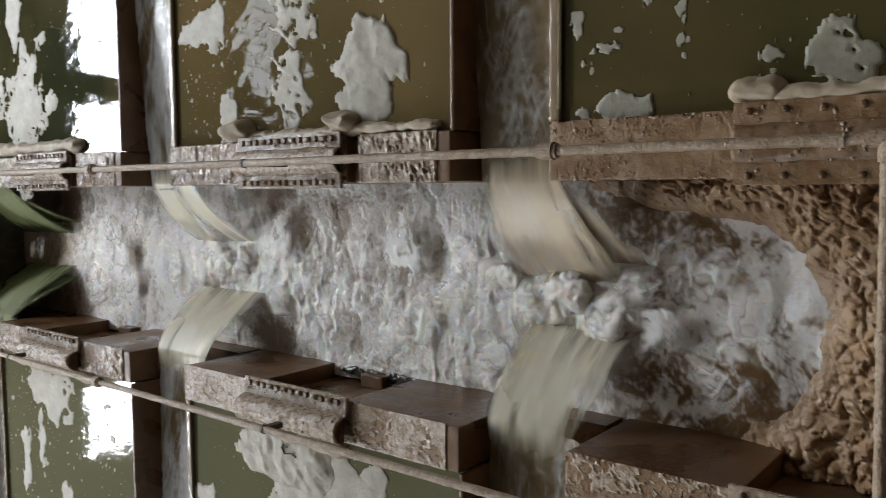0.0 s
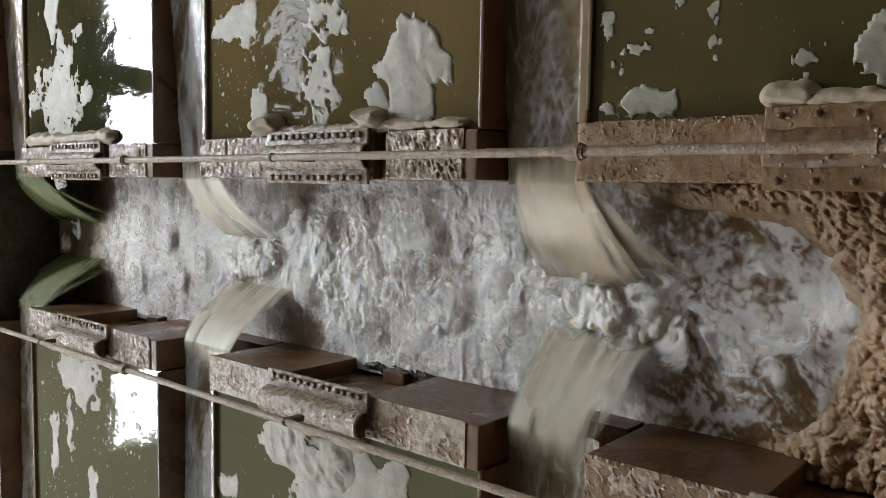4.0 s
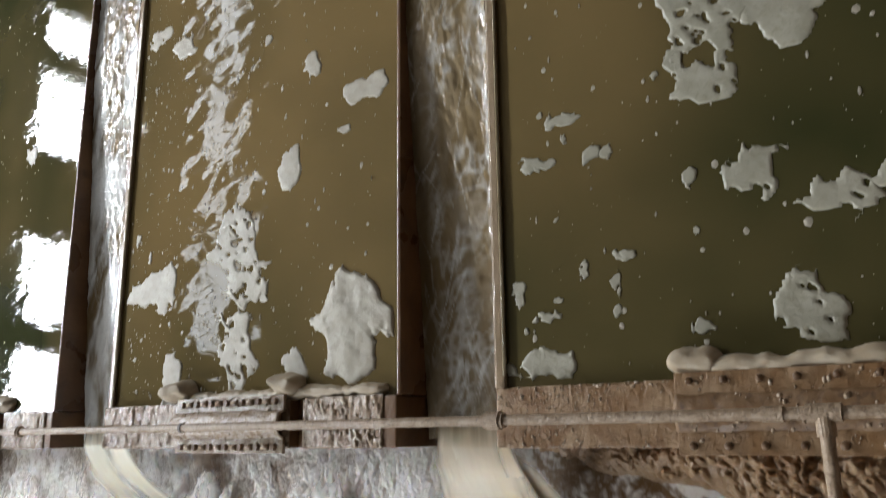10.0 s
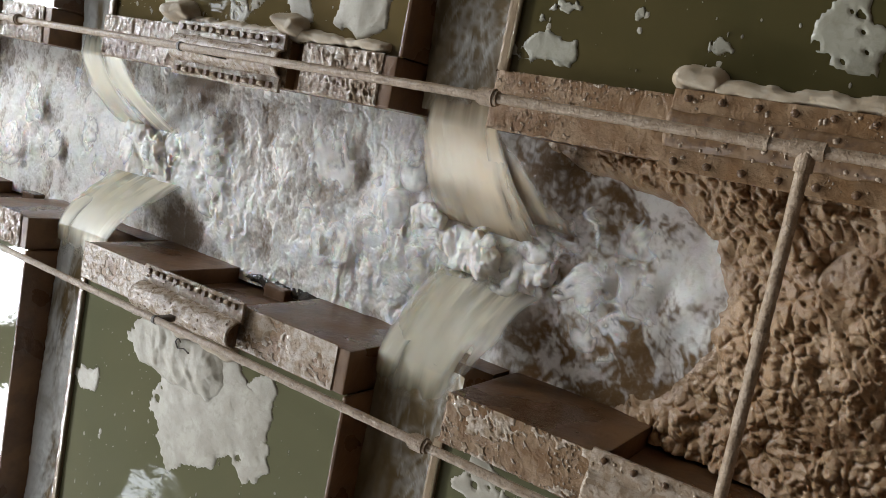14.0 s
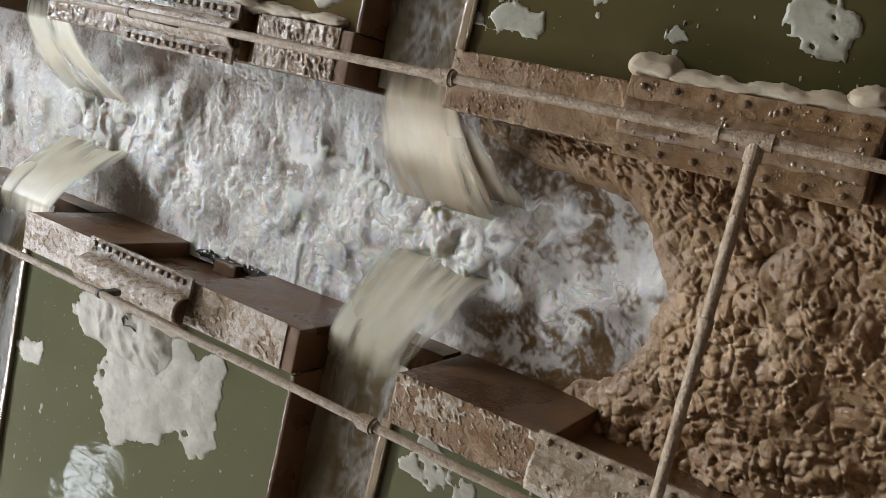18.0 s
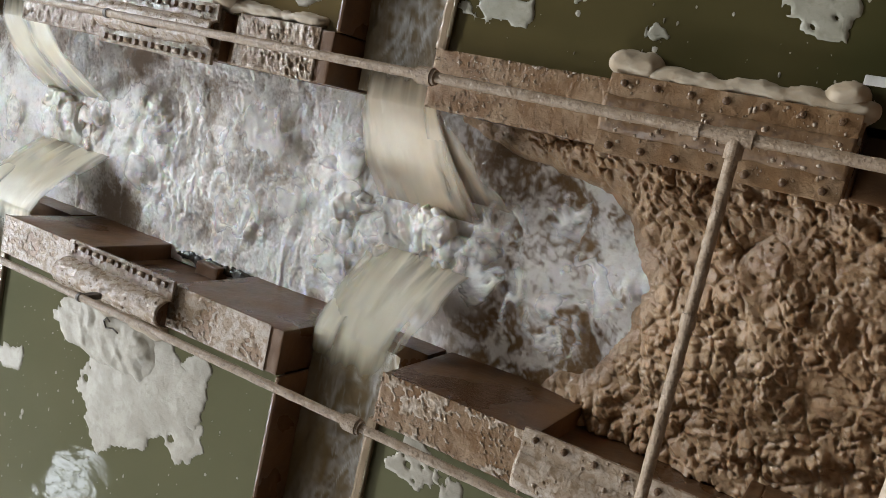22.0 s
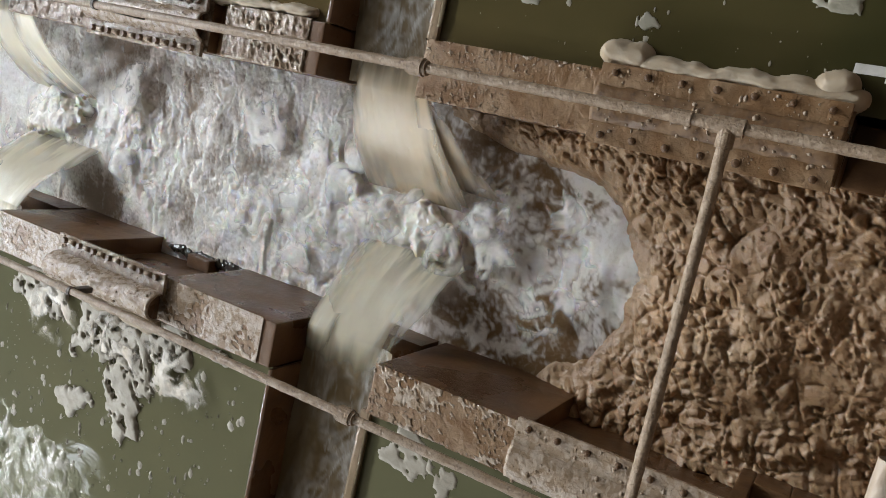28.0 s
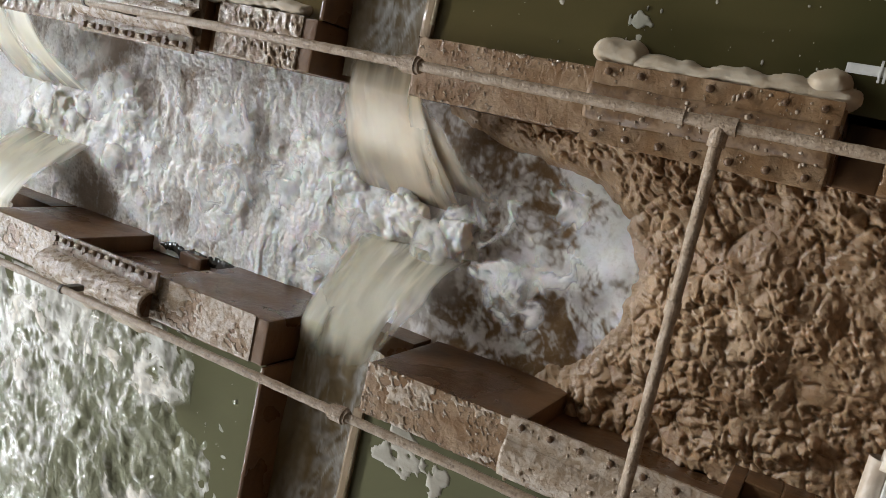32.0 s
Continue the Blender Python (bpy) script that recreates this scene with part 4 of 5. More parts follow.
# ---------------------------------------------------------------- bolted covers on the walls
def bolted_cover(x, y, n_bolts, label, crusted, sides=(-1, 1)):
    """A half-round cover with two bolted flanges, its near end open; origin at the middle of its near end on the wall top. Crusted covers
    are coated pale with dark bolts, the others are brown with mud-capped bolts."""
    c = tagged(empty("bolted_cover", x, y, 0.017), label, "pipe cover", "bolted covers along the walls")
    L, r, rise = PLATE_LEN, 0.062 if len(sides) == 2 else 0.07, (0.85 if len(sides) == 2 else 1.3) if crusted else 0.5
    r_ = random.Random(int(y * 100) + int(x * 10))
    off = 0.0 if len(sides) == 2 else -0.028
    for s in sides:
        lo, hi = sorted((s * (0.052 + s * off), s * 0.128))
        fl = part("flange", block(lo, hi, 0, L, -0.004, 0.014, 0.004), mat_crust if crusted else (mat_mud if len(sides) == 2 else mat_crust_wet), c, "pale crusted flange" if crusted else "mud-coated flange")
        for i in range(n_bolts):
            yy = 0.05 + (L - 0.1) * i / (n_bolts - 1)
            bm = rod((s * 0.1, yy, 0.014), (s * 0.1, yy, 0.03), 0.0165 if crusted else 0.0125, 6, r2=0.014 if crusted else 0.01)
            if not crusted:
                q = r_.uniform(0.009, 0.014)
                bmesh.ops.create_icosphere(bm, subdivisions=2, radius=q, matrix=Matrix.Translation((s * 0.1, yy, 0.026)) @ Matrix.Diagonal((1, 1, 0.75, 1)))
            part("bolt", bm, mat_bolt, fl, smooth=not crusted)
        if crusted:
            for i in range(n_bolts - 1):
                yy = 0.05 + (L - 0.1) * (i + 0.5) / (n_bolts - 1)
                part("crust_lump", rod((s * 0.1, yy - 0.02, 0.016), (s * 0.1, yy + 0.02, 0.016), 0.013, 8), mat_crust, fl, smooth=True)
    bm = bmesh.new()
    for i in range(150 if crusted else 190):
        a = r_.uniform(-0.1, 0.12)
        z = 0.014 if abs(a - off) > 0.06 else 0.004 + rise * math.sqrt(max(r * r - (a - off) ** 2, 0))
        q = 0.002 + (0.006 if crusted else 0.007) * r_.random() ** 4
        bmesh.ops.create_icosphere(bm, subdivisions=1, radius=q, matrix=Matrix.Translation((a, r_.uniform(0.01, L - 0.01), z)) @ Matrix.Diagonal((r_.uniform(0.8, 1.6), r_.uniform(0.7, 1.4), 0.7, 1)))
    part("mud_spatter", bm, mat_crust if crusted else mat_crust_wet, c, "blobs of dried mud", smooth=True)["kind"] = "stuff"
    n, m = 22, 60
    I, J = np.meshgrid(np.arange(n + 1), np.arange(m + 1), indexing="ij")
    A, Yl = math.pi * I / n, L * J / m
    lumps = 0.012 * (fbm(A * 3, Yl * 16, int(y * 9) + 3, 4) - 0.5) + (0.01 * (fbm(A * 7, Yl * 40, int(y * 9) + 5, 3) - 0.5) if crusted else 0)
    rr = np.stack([r + lumps, r - 0.008 + 0 * lumps])
    co = np.stack([off + rr * np.cos(A), Yl + 0 * rr, 0.004 + rise * rr * np.sin(A)], -1)
    k = (n + 1) * (m + 1)
    q = (I[:-1, :-1] * (m + 1) + J[:-1, :-1]).ravel()
    f = [np.stack([q, q + 1, q + m + 2, q + m + 1], -1), np.stack([q + m + 1, q + m + 2, q + 1, q], -1) + k]
    a = np.arange(n) * (m + 1)
    for e in (0, m):
        ends = np.stack([a + e, a + m + 1 + e, a + m + 1 + e + k, a + e + k], -1)
        f.append(ends if e == 0 else ends[:, ::-1])
    bm = bmesh.new()
    rim = [bm.verts.new((off + (r - 0.009) * math.cos(math.pi * i / 20), 0.022, 0.004 + rise * (r - 0.009) * math.sin(math.pi * i / 20))) for i in range(21)]
    back = [bm.verts.new((v.co.x, 0.034, v.co.z)) for v in rim]
    bm.faces.new(rim[::-1])
    bm.faces.new(back)
    part("end_cap", bm, mat_wall, c, "dark recessed end plate")
    part("half_round_shell", quads(co.reshape(-1, 3), np.concatenate(f)), mat_crust_wet if crusted or len(sides) == 1 else mat_steel, c, "mud-smeared half-round shell")
    return c


COVER_LABEL = ("brown mud-coated steel half-round cover with bolted flanges on the wall", "pale crusted half-round cover with dark bolts on the wall")
RX, LX = (XR0 + XR1) / 2, (XL0 + XL1) / 2
for k, y in enumerate(R_PLATES):
    bolted_cover(RX, y, 7, COVER_LABEL[k > 0], k > 0)
for k, y in enumerate(L_PLATES):
    bolted_cover(LX, y, 7, COVER_LABEL[k > 0], k > 0, (1,))

# ---------------------------------------------------------------- pipes
PZ = 0.309
PR, PL = 0.175, -1.030


def coupling(x, y, parent, axis="y", r=0.03, length=0.05):
    d = Vector((0, length / 2, 0)) if axis == "y" else Vector((length / 2, 0, 0))
    c = Vector((x, y, PZ))
    bm = rod(c - d, c + d, r, 18)
    rod(c - d * 1.5, c + d * 1.5, r * 0.82, 18, bm)
    return part("coupling", bm, mat_pipe, parent, smooth=False)


def pipe_run(x, couplings, straps, label):
    p = empty("spray_pipe", 0, 0, 0)
    tagged(p, label, "pipe", "pipes above the walls")
    part("tube", scaled_tube((x, -0.61, PZ), (x, 7.25, PZ), 0.0165, 41 + (x > 0)), mat_pipe, p)
    for y in couplings:
        coupling(x, y, p)
    for y in straps:
        bm = rod((x, y - 0.008, PZ), (x, y + 0.008, PZ), 0.0205, 18)
        part("strap_ring", bm, mat_dark, p)
        part("strap", block(x - 0.013, x + 0.013, y - 0.02, y + 0.02, 0.215 if x < -0.5 else 0.07, PZ - 0.012, 0.006), mat_dark, p, "dark bracket strap")
    return p


pipe_run(PR, (1.416, 4.365, 6.9), (3.0, 5.6), "scale-crusted iron pipe held above the channel wall")
pipe_run(PL, (1.413, 4.382, 6.85), (0.5, 2.9, 5.5), "scale-crusted iron pipe held above the channel wall")
cross = tagged(empty("cross_pipe", 0, 0, 0), "iron cross pipe joining the two long pipes", "pipe", "pipes above the walls")
part("tube", scaled_tube((PR - 0.02, 0.432, PZ), (PL + 0.02, 0.42, PZ), 0.0175, 45), mat_pipe, cross)
bm = rod((PR, 0.39, PZ), (PR, 0.475, PZ), 0.025, 18)
rod((PR, 0.432, PZ), (PR - 0.06, 0.432, PZ), 0.024, 18, bm)
part("tee", bm, mat_pipe, cross)
bm = rod((PL, 0.375, PZ), (PL, 0.465, PZ), 0.025, 18)
rod((PL, 0.42, PZ), (PL + 0.06, 0.42, PZ), 0.024, 18, bm)
part("tee", bm, mat_pipe, cross)
coupling(-0.335, 0.427, cross, "x", 0.0215, 0.04)
bm = rod((PR, 0.53, PZ), (PR, 0.585, PZ), 0.0215, 18)
part("sleeve", bm, mat_pipe, cross)


# ---------------------------------------------------------------- foam on the tanks
def raft(x, y, rx, ry, seed, thick=0.005, rough=0.55, holes=0.0, scale=5.0, label="flat raft of cream scum floating on the tank water"):
    ob = part("foam_raft", raft_mesh(rx, ry, seed, thick, rough, holes=holes, scale=scale), mat_raft_wet if 0 < x and y < 1.5 else mat_raft)
    ob.location = (x, y, Z_TANK)
    return tagged(ob, label, "foam", "scum rafts on the tanks")


big_raft = raft(0.62, 2.5, 0.2, 0.17, 101, 0.012, 0.7, 0.0, 7.5, label="thick cream scum raft floating on the tank water")
near_raft = raft(0.5, 0.54, 0.1, 0.115, 102, 0.005, 0.66, 0.12, 9)
wall_raft = raft(0.36, 1.36, 0.05, 0.16, 103, 0.004, 0.6, 0.0, 9)
EAST_RAFTS = (
    (1.56, 0.72, 0.27, 0.13, 0.03), (1.54, 0.43, 0.13, 0.12, 0.0), (0.96, 0.61, 0.075, 0.11, 0.04), (0.85, 0.41, 0.09, 0.12, 0.05), (0.86, 0.19, 0.06, 0.1, 0.0),
    (1.3, 1.28, 0.03, 0.075, 0.0), (1.14, 1.4, 0.03, 0.09, 0.0), (1.13, 1.16, 0.035, 0.035, 0.0), (0.74, 1.06, 0.02, 0.04, 0.0), (0.55, 1.36, 0.02, 0.06, 0.0),
    (1.97, 0.96, 0.03, 0.045, 0.0), (1.86, 0.96, 0.02, 0.03, 0.0), (2.05, 0.7, 0.05, 0.06, 0.0), (2.2, 1.1, 0.06, 0.05, 0.0),
    (0.94, 3.72, 0.12, 0.2, 0.0), (1.0, 3.1, 0.22, 0.18, 0.05), (0.54, 3.08, 0.15, 0.18, 0.1), (1.71, 2.26, 0.06, 0.13, 0.0), (1.94, 2.6, 0.09, 0.05, 0.0),
    (1.4, 2.73, 0.09, 0.08, 0.0), (2.46, 3.85, 0.06, 0.14, 0.0), (2.34, 3.62, 0.06, 0.1, 0.0), (1.52, 2.38, 0.02, 0.05, 0.0), (0.42, 3.55, 0.1, 0.07, 0.0), (0.43, 2.66, 0.08, 0.1, 0.0),
    (2.75, 2.35, 0.1, 0.14, 0.0), (3.0, 3.1, 0.16, 0.1, 0.0),
    (3.95, 5.9, 0.36, 0.16, 0.14), (2.0, 5.23, 0.08, 0.08, 0.0), (0.64, 5.92, 0.44, 0.36, 0.0), (1.25, 6.0, 0.25, 0.1, 0.0))
for i, (x, y, rx, ry, h) in enumerate(EAST_RAFTS):
    raft(x, y, rx, ry, 110 + i, 0.003, 0.62, h, 7.5)
left_rafts = [raft(x, y, rx, ry, 150 + i, th, (0.3, 0.42, 0.26, 0.75)[i], h) for i, (x, y, rx, ry, th, h) in enumerate((
    (-1.5, 2.86, 0.36, 0.4, 0.008, 0.0), (-1.38, 2.5, 0.16, 0.13, 0.006, 0.0), (-1.32, 3.1, 0.17, 0.36, 0.03, 0.0), (-1.68, 3.83, 0.08, 0.13, 0.004, 0.0)))]
for i, (x, y, rx, ry, h) in enumerate((
        (-1.25, 1.34, 0.1, 0.12, 0.08), (-1.32, 1.14, 0.1, 0.07, 0.05), (-1.35, 5.72, 0.22, 0.3, 0.0), (-1.9, 6.1, 0.3, 0.06, 0.0), (-2.1, 5.5, 0.3, 0.07, 0.0), (-1.7, 5.85, 0.2, 0.05, 0.0))):
    raft(x, y, rx, ry, 160 + i, 0.003, 0.66, h, 7.5)


chip_rnd = random.Random(77)
for i in range(52):
    x, y = (chip_rnd.uniform(0.45, 2.2), chip_rnd.uniform(0.75, 1.5)) if i < 24 else ((chip_rnd.uniform(0.5, 2.4), chip_rnd.uniform(2.3, 3.95)) if i < 42 else (chip_rnd.uniform(-2.4, -1.3), chip_rnd.uniform(4.8, 6.4)))
    q = 0.01 + 0.022 * chip_rnd.random() ** 2
    raft(x, y, q * chip_rnd.uniform(0.8, 1.7), q, 800 + i, 0.002, 0.75, 0.0, 16, "small torn chip of cream scum on the tank water")


def flecks(name, x0, x1, y0, y1, count, seed, most=0.022, power=4):
    rnd = random.Random(seed)
    co, f = [], []
    for _ in range(count):
        x, y, r = rnd.uniform(x0, x1), rnd.uniform(y0, y1), 0.003 + most * rnd.random() ** power
        a0, st = rnd.random() * 6, rnd.uniform(0.25, 1)
        c = len(co)
        co.append((x, y, Z_TANK + 0.006))
        for i in range(6):
            q = r * rnd.uniform(0.7, 1.2)
            co.append((x + q * math.cos(a0 + i * 1.047), y + q * st * math.sin(a0 + i * 1.047), Z_TANK - 0.003))
        f += [(c, c + 1 + i, c + 1 + (i + 1) % 6) for i in range(6)]
    me = quads(np.array(co), np.array(f))
    return tagged(part(name, me, mat_raft), "small scattered flecks of cream scum", "foam", kind="stuff")


flecks("foam_flecks", XR1 + 0.05, 2.8, -0.2, 1.5, 480, 1)
flecks("foam_flecks", XR1 + 0.05, 3.6, 2.2, 4.0, 700, 2)
flecks("foam_flecks", XR1 + 0.05, 2.6, 2.95, 3.98, 620, 7)
flecks("foam_flecks", XR1 + 0.05, 3.5, 4.85, 6.5, 260, 3)
flecks("foam_flecks", -2.6, XL0 - 0.05, 0.3, 1.48, 60, 4)
flecks("foam_flecks", -2.6, XL0 - 0.05, 2.1, 3.85, 200, 5)
flecks("foam_flecks", -3.2, XL0 - 0.05, 4.7, 6.5, 700, 6)


def foam_bank(x, y0, y1, w, h, seed):
    """A bank of thick foam heaped against the tank side of a wall."""
    res = 0.008
    xs, ys = np.arange(-w * 2, w * 2.6, res), np.arange(y0 - 2 * w, y1 + 2 * w, res)
    X, Y = np.meshgrid(xs, ys, indexing="ij")
    rr = random.Random(seed)
    F = np.zeros(X.shape)
    y = y0
    while y <= y1:
        q = w * rr.uniform(0.5, 1.1)
        F = F + np.exp(-(((X - rr.uniform(-0.2, 0.5) * w) / q) ** 2 + ((Y - y) / q) ** 2) * 1.2)
        y += q * 0.75
    f = F - 0.45 + 0.5 * (fbm(X * 9, Y * 9, seed + 2, 3) - 0.5)
    z = h * np.sqrt(np.clip(f, 0, 1.2)) * (0.85 + 0.3 * fbm(X * 8, Y * 8, seed + 3, 2))
    me = clipped(xs, ys, f, z, under=-0.012, whole=True)
    ob = part("foam_bank", me, mat_pile)
    ob.location = (x, 0, Z_TANK)
    return tagged(ob, "bank of thick cream foam heaped against the wall", "foam", "foam banks along the walls")


for i, (x, a, b, w, h) in enumerate((
        (XR1 + 0.035, 0.16, 0.8, 0.036, 0.055), (XR1 + 0.05, 0.79, 0.92, 0.046, 0.065), (XR1 + 0.06, 0.2, 0.28, 0.05, 0.068), (XR1 + 0.026, 2.14, 3.35, 0.028, 0.036),
        (XR1 + 0.06, 3.36, 3.52, 0.052, 0.085), (XR1 + 0.06, 2.62, 2.76, 0.055, 0.09), (XR1 + 0.05, 5.1, 6.4, 0.05, 0.05), (XL0 - 0.05, 5.1, 6.2, 0.05, 0.04), (XL0 - 0.04, 2.75, 3.5, 0.05, 0.05))):
    foam_bank(x, a, b, w, h, 171 + i)


# ---------------------------------------------------------------- things that churn
rnd = random.Random(5)
clumps = []
for k, (cx, cy, half, n) in enumerate(((-0.45, 1.8, 0.34, 6), (-0.42, 4.25, 0.28, 5), (-0.42, 6.8, 0.2, 2))):
    for i in range(n):
        r = rnd.uniform(0.1, 0.16)
        ob = part("splash", veil_mesh(r, r * rnd.uniform(0.75, 1), 200 + 40 * k + 7 * i, 0.02, 0.022, 8.5, 0.0, 0.36, 0.62, 0.006, 0.06), mat_veil)
        ob.location = (cx + (0.05, -0.04, 0.0)[i % 3], cy - half + 2 * half * (i + 0.5) / n, Z_FOAM + 0.05 + 0.012 * (i % 3))
        clumps.append(tagged(ob, "white splash thrown up where two falls meet", "splash", "splashes under the falls"))
for i, (x, y, r) in enumerate(((-0.62, 2.2, 0.15), (-0.4, 2.26, 0.17), (-0.18, 2.2, 0.15), (-0.3, 2.42, 0.14), (-0.62, 3.72, 0.16), (-0.38, 3.62, 0.18), (-0.2, 3.74, 0.15))):
    ob = part("foam_billow", veil_mesh(r, r * 0.85, 700 + 9 * i, 0.015, 0.02, 5.0, 0.0, 0.42, 0.7, 0.0075, 0.2), mat_veil)
    ob.location = (x, y, Z_FOAM + 0.02 + 0.006 * (i % 3))
    clumps.append(tagged(ob, "white billow of foam rolling away from the falls", "foam", "billows below the falls"))


def foam_crest(rx, ry, h, seed):
    """A heaped ragged ridge of white foam."""
    xs, ys = np.arange(-rx * 1.7, rx * 1.7, 0.006), np.arange(-ry * 1.5, ry * 1.5, 0.006)
    X, Y = np.meshgrid(xs, ys, indexing="ij")
    wx, wy = X + 0.07 * (fbm(X * 12, Y * 12, seed + 1, 3) - 0.5), Y + 0.07 * (fbm(X * 12, Y * 12, seed + 2, 3) - 0.5)
    f = 1 - np.hypot(X / rx, Y / ry) + 1.2 * (fbm(wx * 12, wy * 12, seed, 4) - 0.5)
    f = np.minimum(f, (1.45 - np.maximum(np.abs(X / rx) * 0.9, np.abs(Y / ry))) * 2)
    z = (1 - np.exp(-np.maximum(f, 0) * 1.8)) * h * (0.1 + 1.1 * fbm(wx * 9, wy * 9, seed + 3, 4)) + 0.012 * (fbm(X * 38, Y * 38, seed + 4, 3) - 0.5)
    return clipped(xs, ys, f, z, under=-0.03)


mat_tuft = material("thick_white_foam", (0.93, 0.9, 0.86), 0.35, second=(0.84, 0.79, 0.72), mix_scale=16, bump=0.2, bump_scale=50, fine=0.3, fine_scale=130, sss=0.4)
for i, (x, y, rx, ry, h) in enumerate(((-0.45, 1.88, 0.1, 0.24, 0.06), (-0.38, 2.14, 0.08, 0.1, 0.04), (-0.5, 1.6, 0.07, 0.12, 0.04), (-0.43, 4.27, 0.1, 0.24, 0.06))):
    ob = part("foam_crest", foam_crest(rx, ry, h, 960 + 11 * i), mat_tuft)
    ob.location = (x, y, Z_FOAM + 0.06)
    clumps.append(tagged(ob, "ragged crest of white foam where two falls meet", "splash", "splashes under the falls"))
gullet_rafts = []
for i in range(16):
    r = rnd.uniform(0.22, 0.3)
    ob = part("drifting_froth", veil_mesh(r, r * rnd.uniform(0.7, 1), 300 + 6 * i, 0.0, 0.016, 5.0, 0.0, 0.58, 0.74, 0.0095, 0.3), mat_veil)
    ob.location = ((XL1 + 0.27, -0.42, XR0 - 0.27)[i % 3] + rnd.uniform(-0.06, 0.06), 2.25 + 1.55 * (i + rnd.random()) / 9 + (0.85 if i >= 9 else 0), Z_FOAM + 0.03 + 0.004 * (i % 5))
    gullet_rafts.append(tagged(ob, "lacy patch of white froth riding the channel water", "foam", "drifting froth patches"))
swirls = []
for i, (x, y, r) in enumerate(((-0.44, 1.02, 0.29), (-0.52, 1.4, 0.26), (-0.28, 1.36, 0.22), (-0.66, 1.12, 0.22), (-0.24, 1.1, 0.2))):
    ob = part("foam_swirl", veil_mesh(r, r, 534 + 11 * i, 0.0, 0.014, 4.6, 1.3, 0.6, 0.86, 0.009, 0.42), mat_veil)
    ob.location = (x, y, Z_FOAM + 0.045 + 0.008 * i)
    swirls.append(tagged(ob, "white foam swirl turning on the pool", "foam", "foam swirls"))


def boil_sheet():
    xs, ys = np.arange(-0.95, 0.95, 0.014), np.arange(-0.93, 0.93, 0.014)
    X, Y = np.meshgrid(xs, ys, indexing="ij")
    wx, wy = X + 0.15 * (fbm(X * 4, Y * 4, 401) - 0.5), Y + 0.15 * (fbm(X * 4, Y * 4, 402) - 0.5)
    a, b = fbm(wx * 7, wy * 7, 403, 5), np.abs(fbm(wx * 13, wy * 13, 404, 4) - 0.5) * 2
    f = np.minimum(np.minimum(0.93 - np.abs(X), 0.91 - np.abs(Y)) * 6, 1.0) - 0.02
    z = 0.016 + 0.042 * (a - 0.4) + 0.014 * (1 - b) + 0.05 * np.exp(-((X - 0.2) / 0.5) ** 2 - (Y / 0.5) ** 2) + 0.075 * step(0.35, -0.4, X - 0.5 * Y)
    me = clipped(xs, ys, f, np.maximum(z, 0.0), under=-0.01)
    at = me.attributes.new("foam", "FLOAT", "POINT")
    co = np.empty(len(me.vertices) * 3, dtype=np.float32)
    me.vertices.foreach_get("co", co)
    co = co.reshape(-1, 3)
    X, Y = co[:, 0], co[:, 1]
    at.data.foreach_set("value", np.clip(2.2 * (fbm(X * 3, Y * 5, 405, 5) - 0.48) + 0.55 * (1 - np.abs(fbm(X * 10, Y * 17, 404, 5) - 0.5) * 14) + 0.5 * step(-0.3, 0.6, Y) - 0.27 + 1.0 * step(0.2, 0.85, X + 0.3 * (fbm(X * 8, Y * 8, 406, 4) - 0.5)), 0, 1).astype(np.float32))
    ob = part("boiling_water", me, mat_boil)
    ob.location = (-2.1, 3.0, Z_TANK - 0.2)
    return tagged(ob, "rough boiling green water streaked with foam", "water")


boil = boil_sheet()
plumes, fringes = [], []
for i in range(5):
    r = rnd.uniform(0.24, 0.34)
    ob = part("water_plume", veil_mesh(r, r * 0.9, 500 + 9 * i, 0.06, 0.05, 4.0, 0.6, 0.38, 0.8, 0.011), mat_veil)
    ob.location = (-1.62 + rnd.uniform(-0.2, 0.16), 3.0 + rnd.uniform(-0.25, 0.22), Z_TANK - 0.42)
    plumes.append(tagged(ob, "white water plume bursting through the tank surface", "splash", "bursting plumes"))
for i, (x, y, rx, ry) in enumerate(((-1.34, 2.6, 0.2, 0.3), (-1.36, 2.95, 0.24, 0.3), (-1.34, 3.4, 0.22, 0.3), (-1.8, 3.5, 0.34, 0.28), (-1.9, 2.6, 0.3, 0.26), (-2.2, 3.1, 0.36, 0.34))):
    ob = part("boil_froth", veil_mesh(rx, ry, 577 + 9 * i, 0.0, 0.02, 9.0, 0.3, 0.5, 0.64, 0.01), mat_froth)
    ob.location = (x, y, Z_TANK - 0.13)
    fringes.append(tagged(ob, "cream froth torn up on the boiling tank", "foam", "froth on the boiling tank"))

torn = []
for i, (x, y, rx, ry) in enumerate(((-1.5, 2.84, 0.24, 0.15), (-1.34, 3.12, 0.17, 0.2), (-1.27, 2.62, 0.1, 0.15), (-1.24, 3.55, 0.12, 0.16), (-1.72, 3.2, 0.08, 0.1), (-1.2, 2.33, 0.03, 0.06))):
    ob = part("torn_froth", raft_mesh(rx, ry, 880 + i, 0.011, 0.66, 0.009, 0.2 if i < 4 else 0.0, 7.0), mat_raft)
    ob.location = (x, y, Z_TANK - 0.09)
    torn.append(tagged(ob, "torn lacy raft of cream froth on the stirred tank", "foam", "torn froth on the stirred tank"))
spray = flecks("froth_flecks", -2.7, -1.3, 2.12, 3.85, 420, 8, 0.026, 2.5)
spray.location.z = -0.05

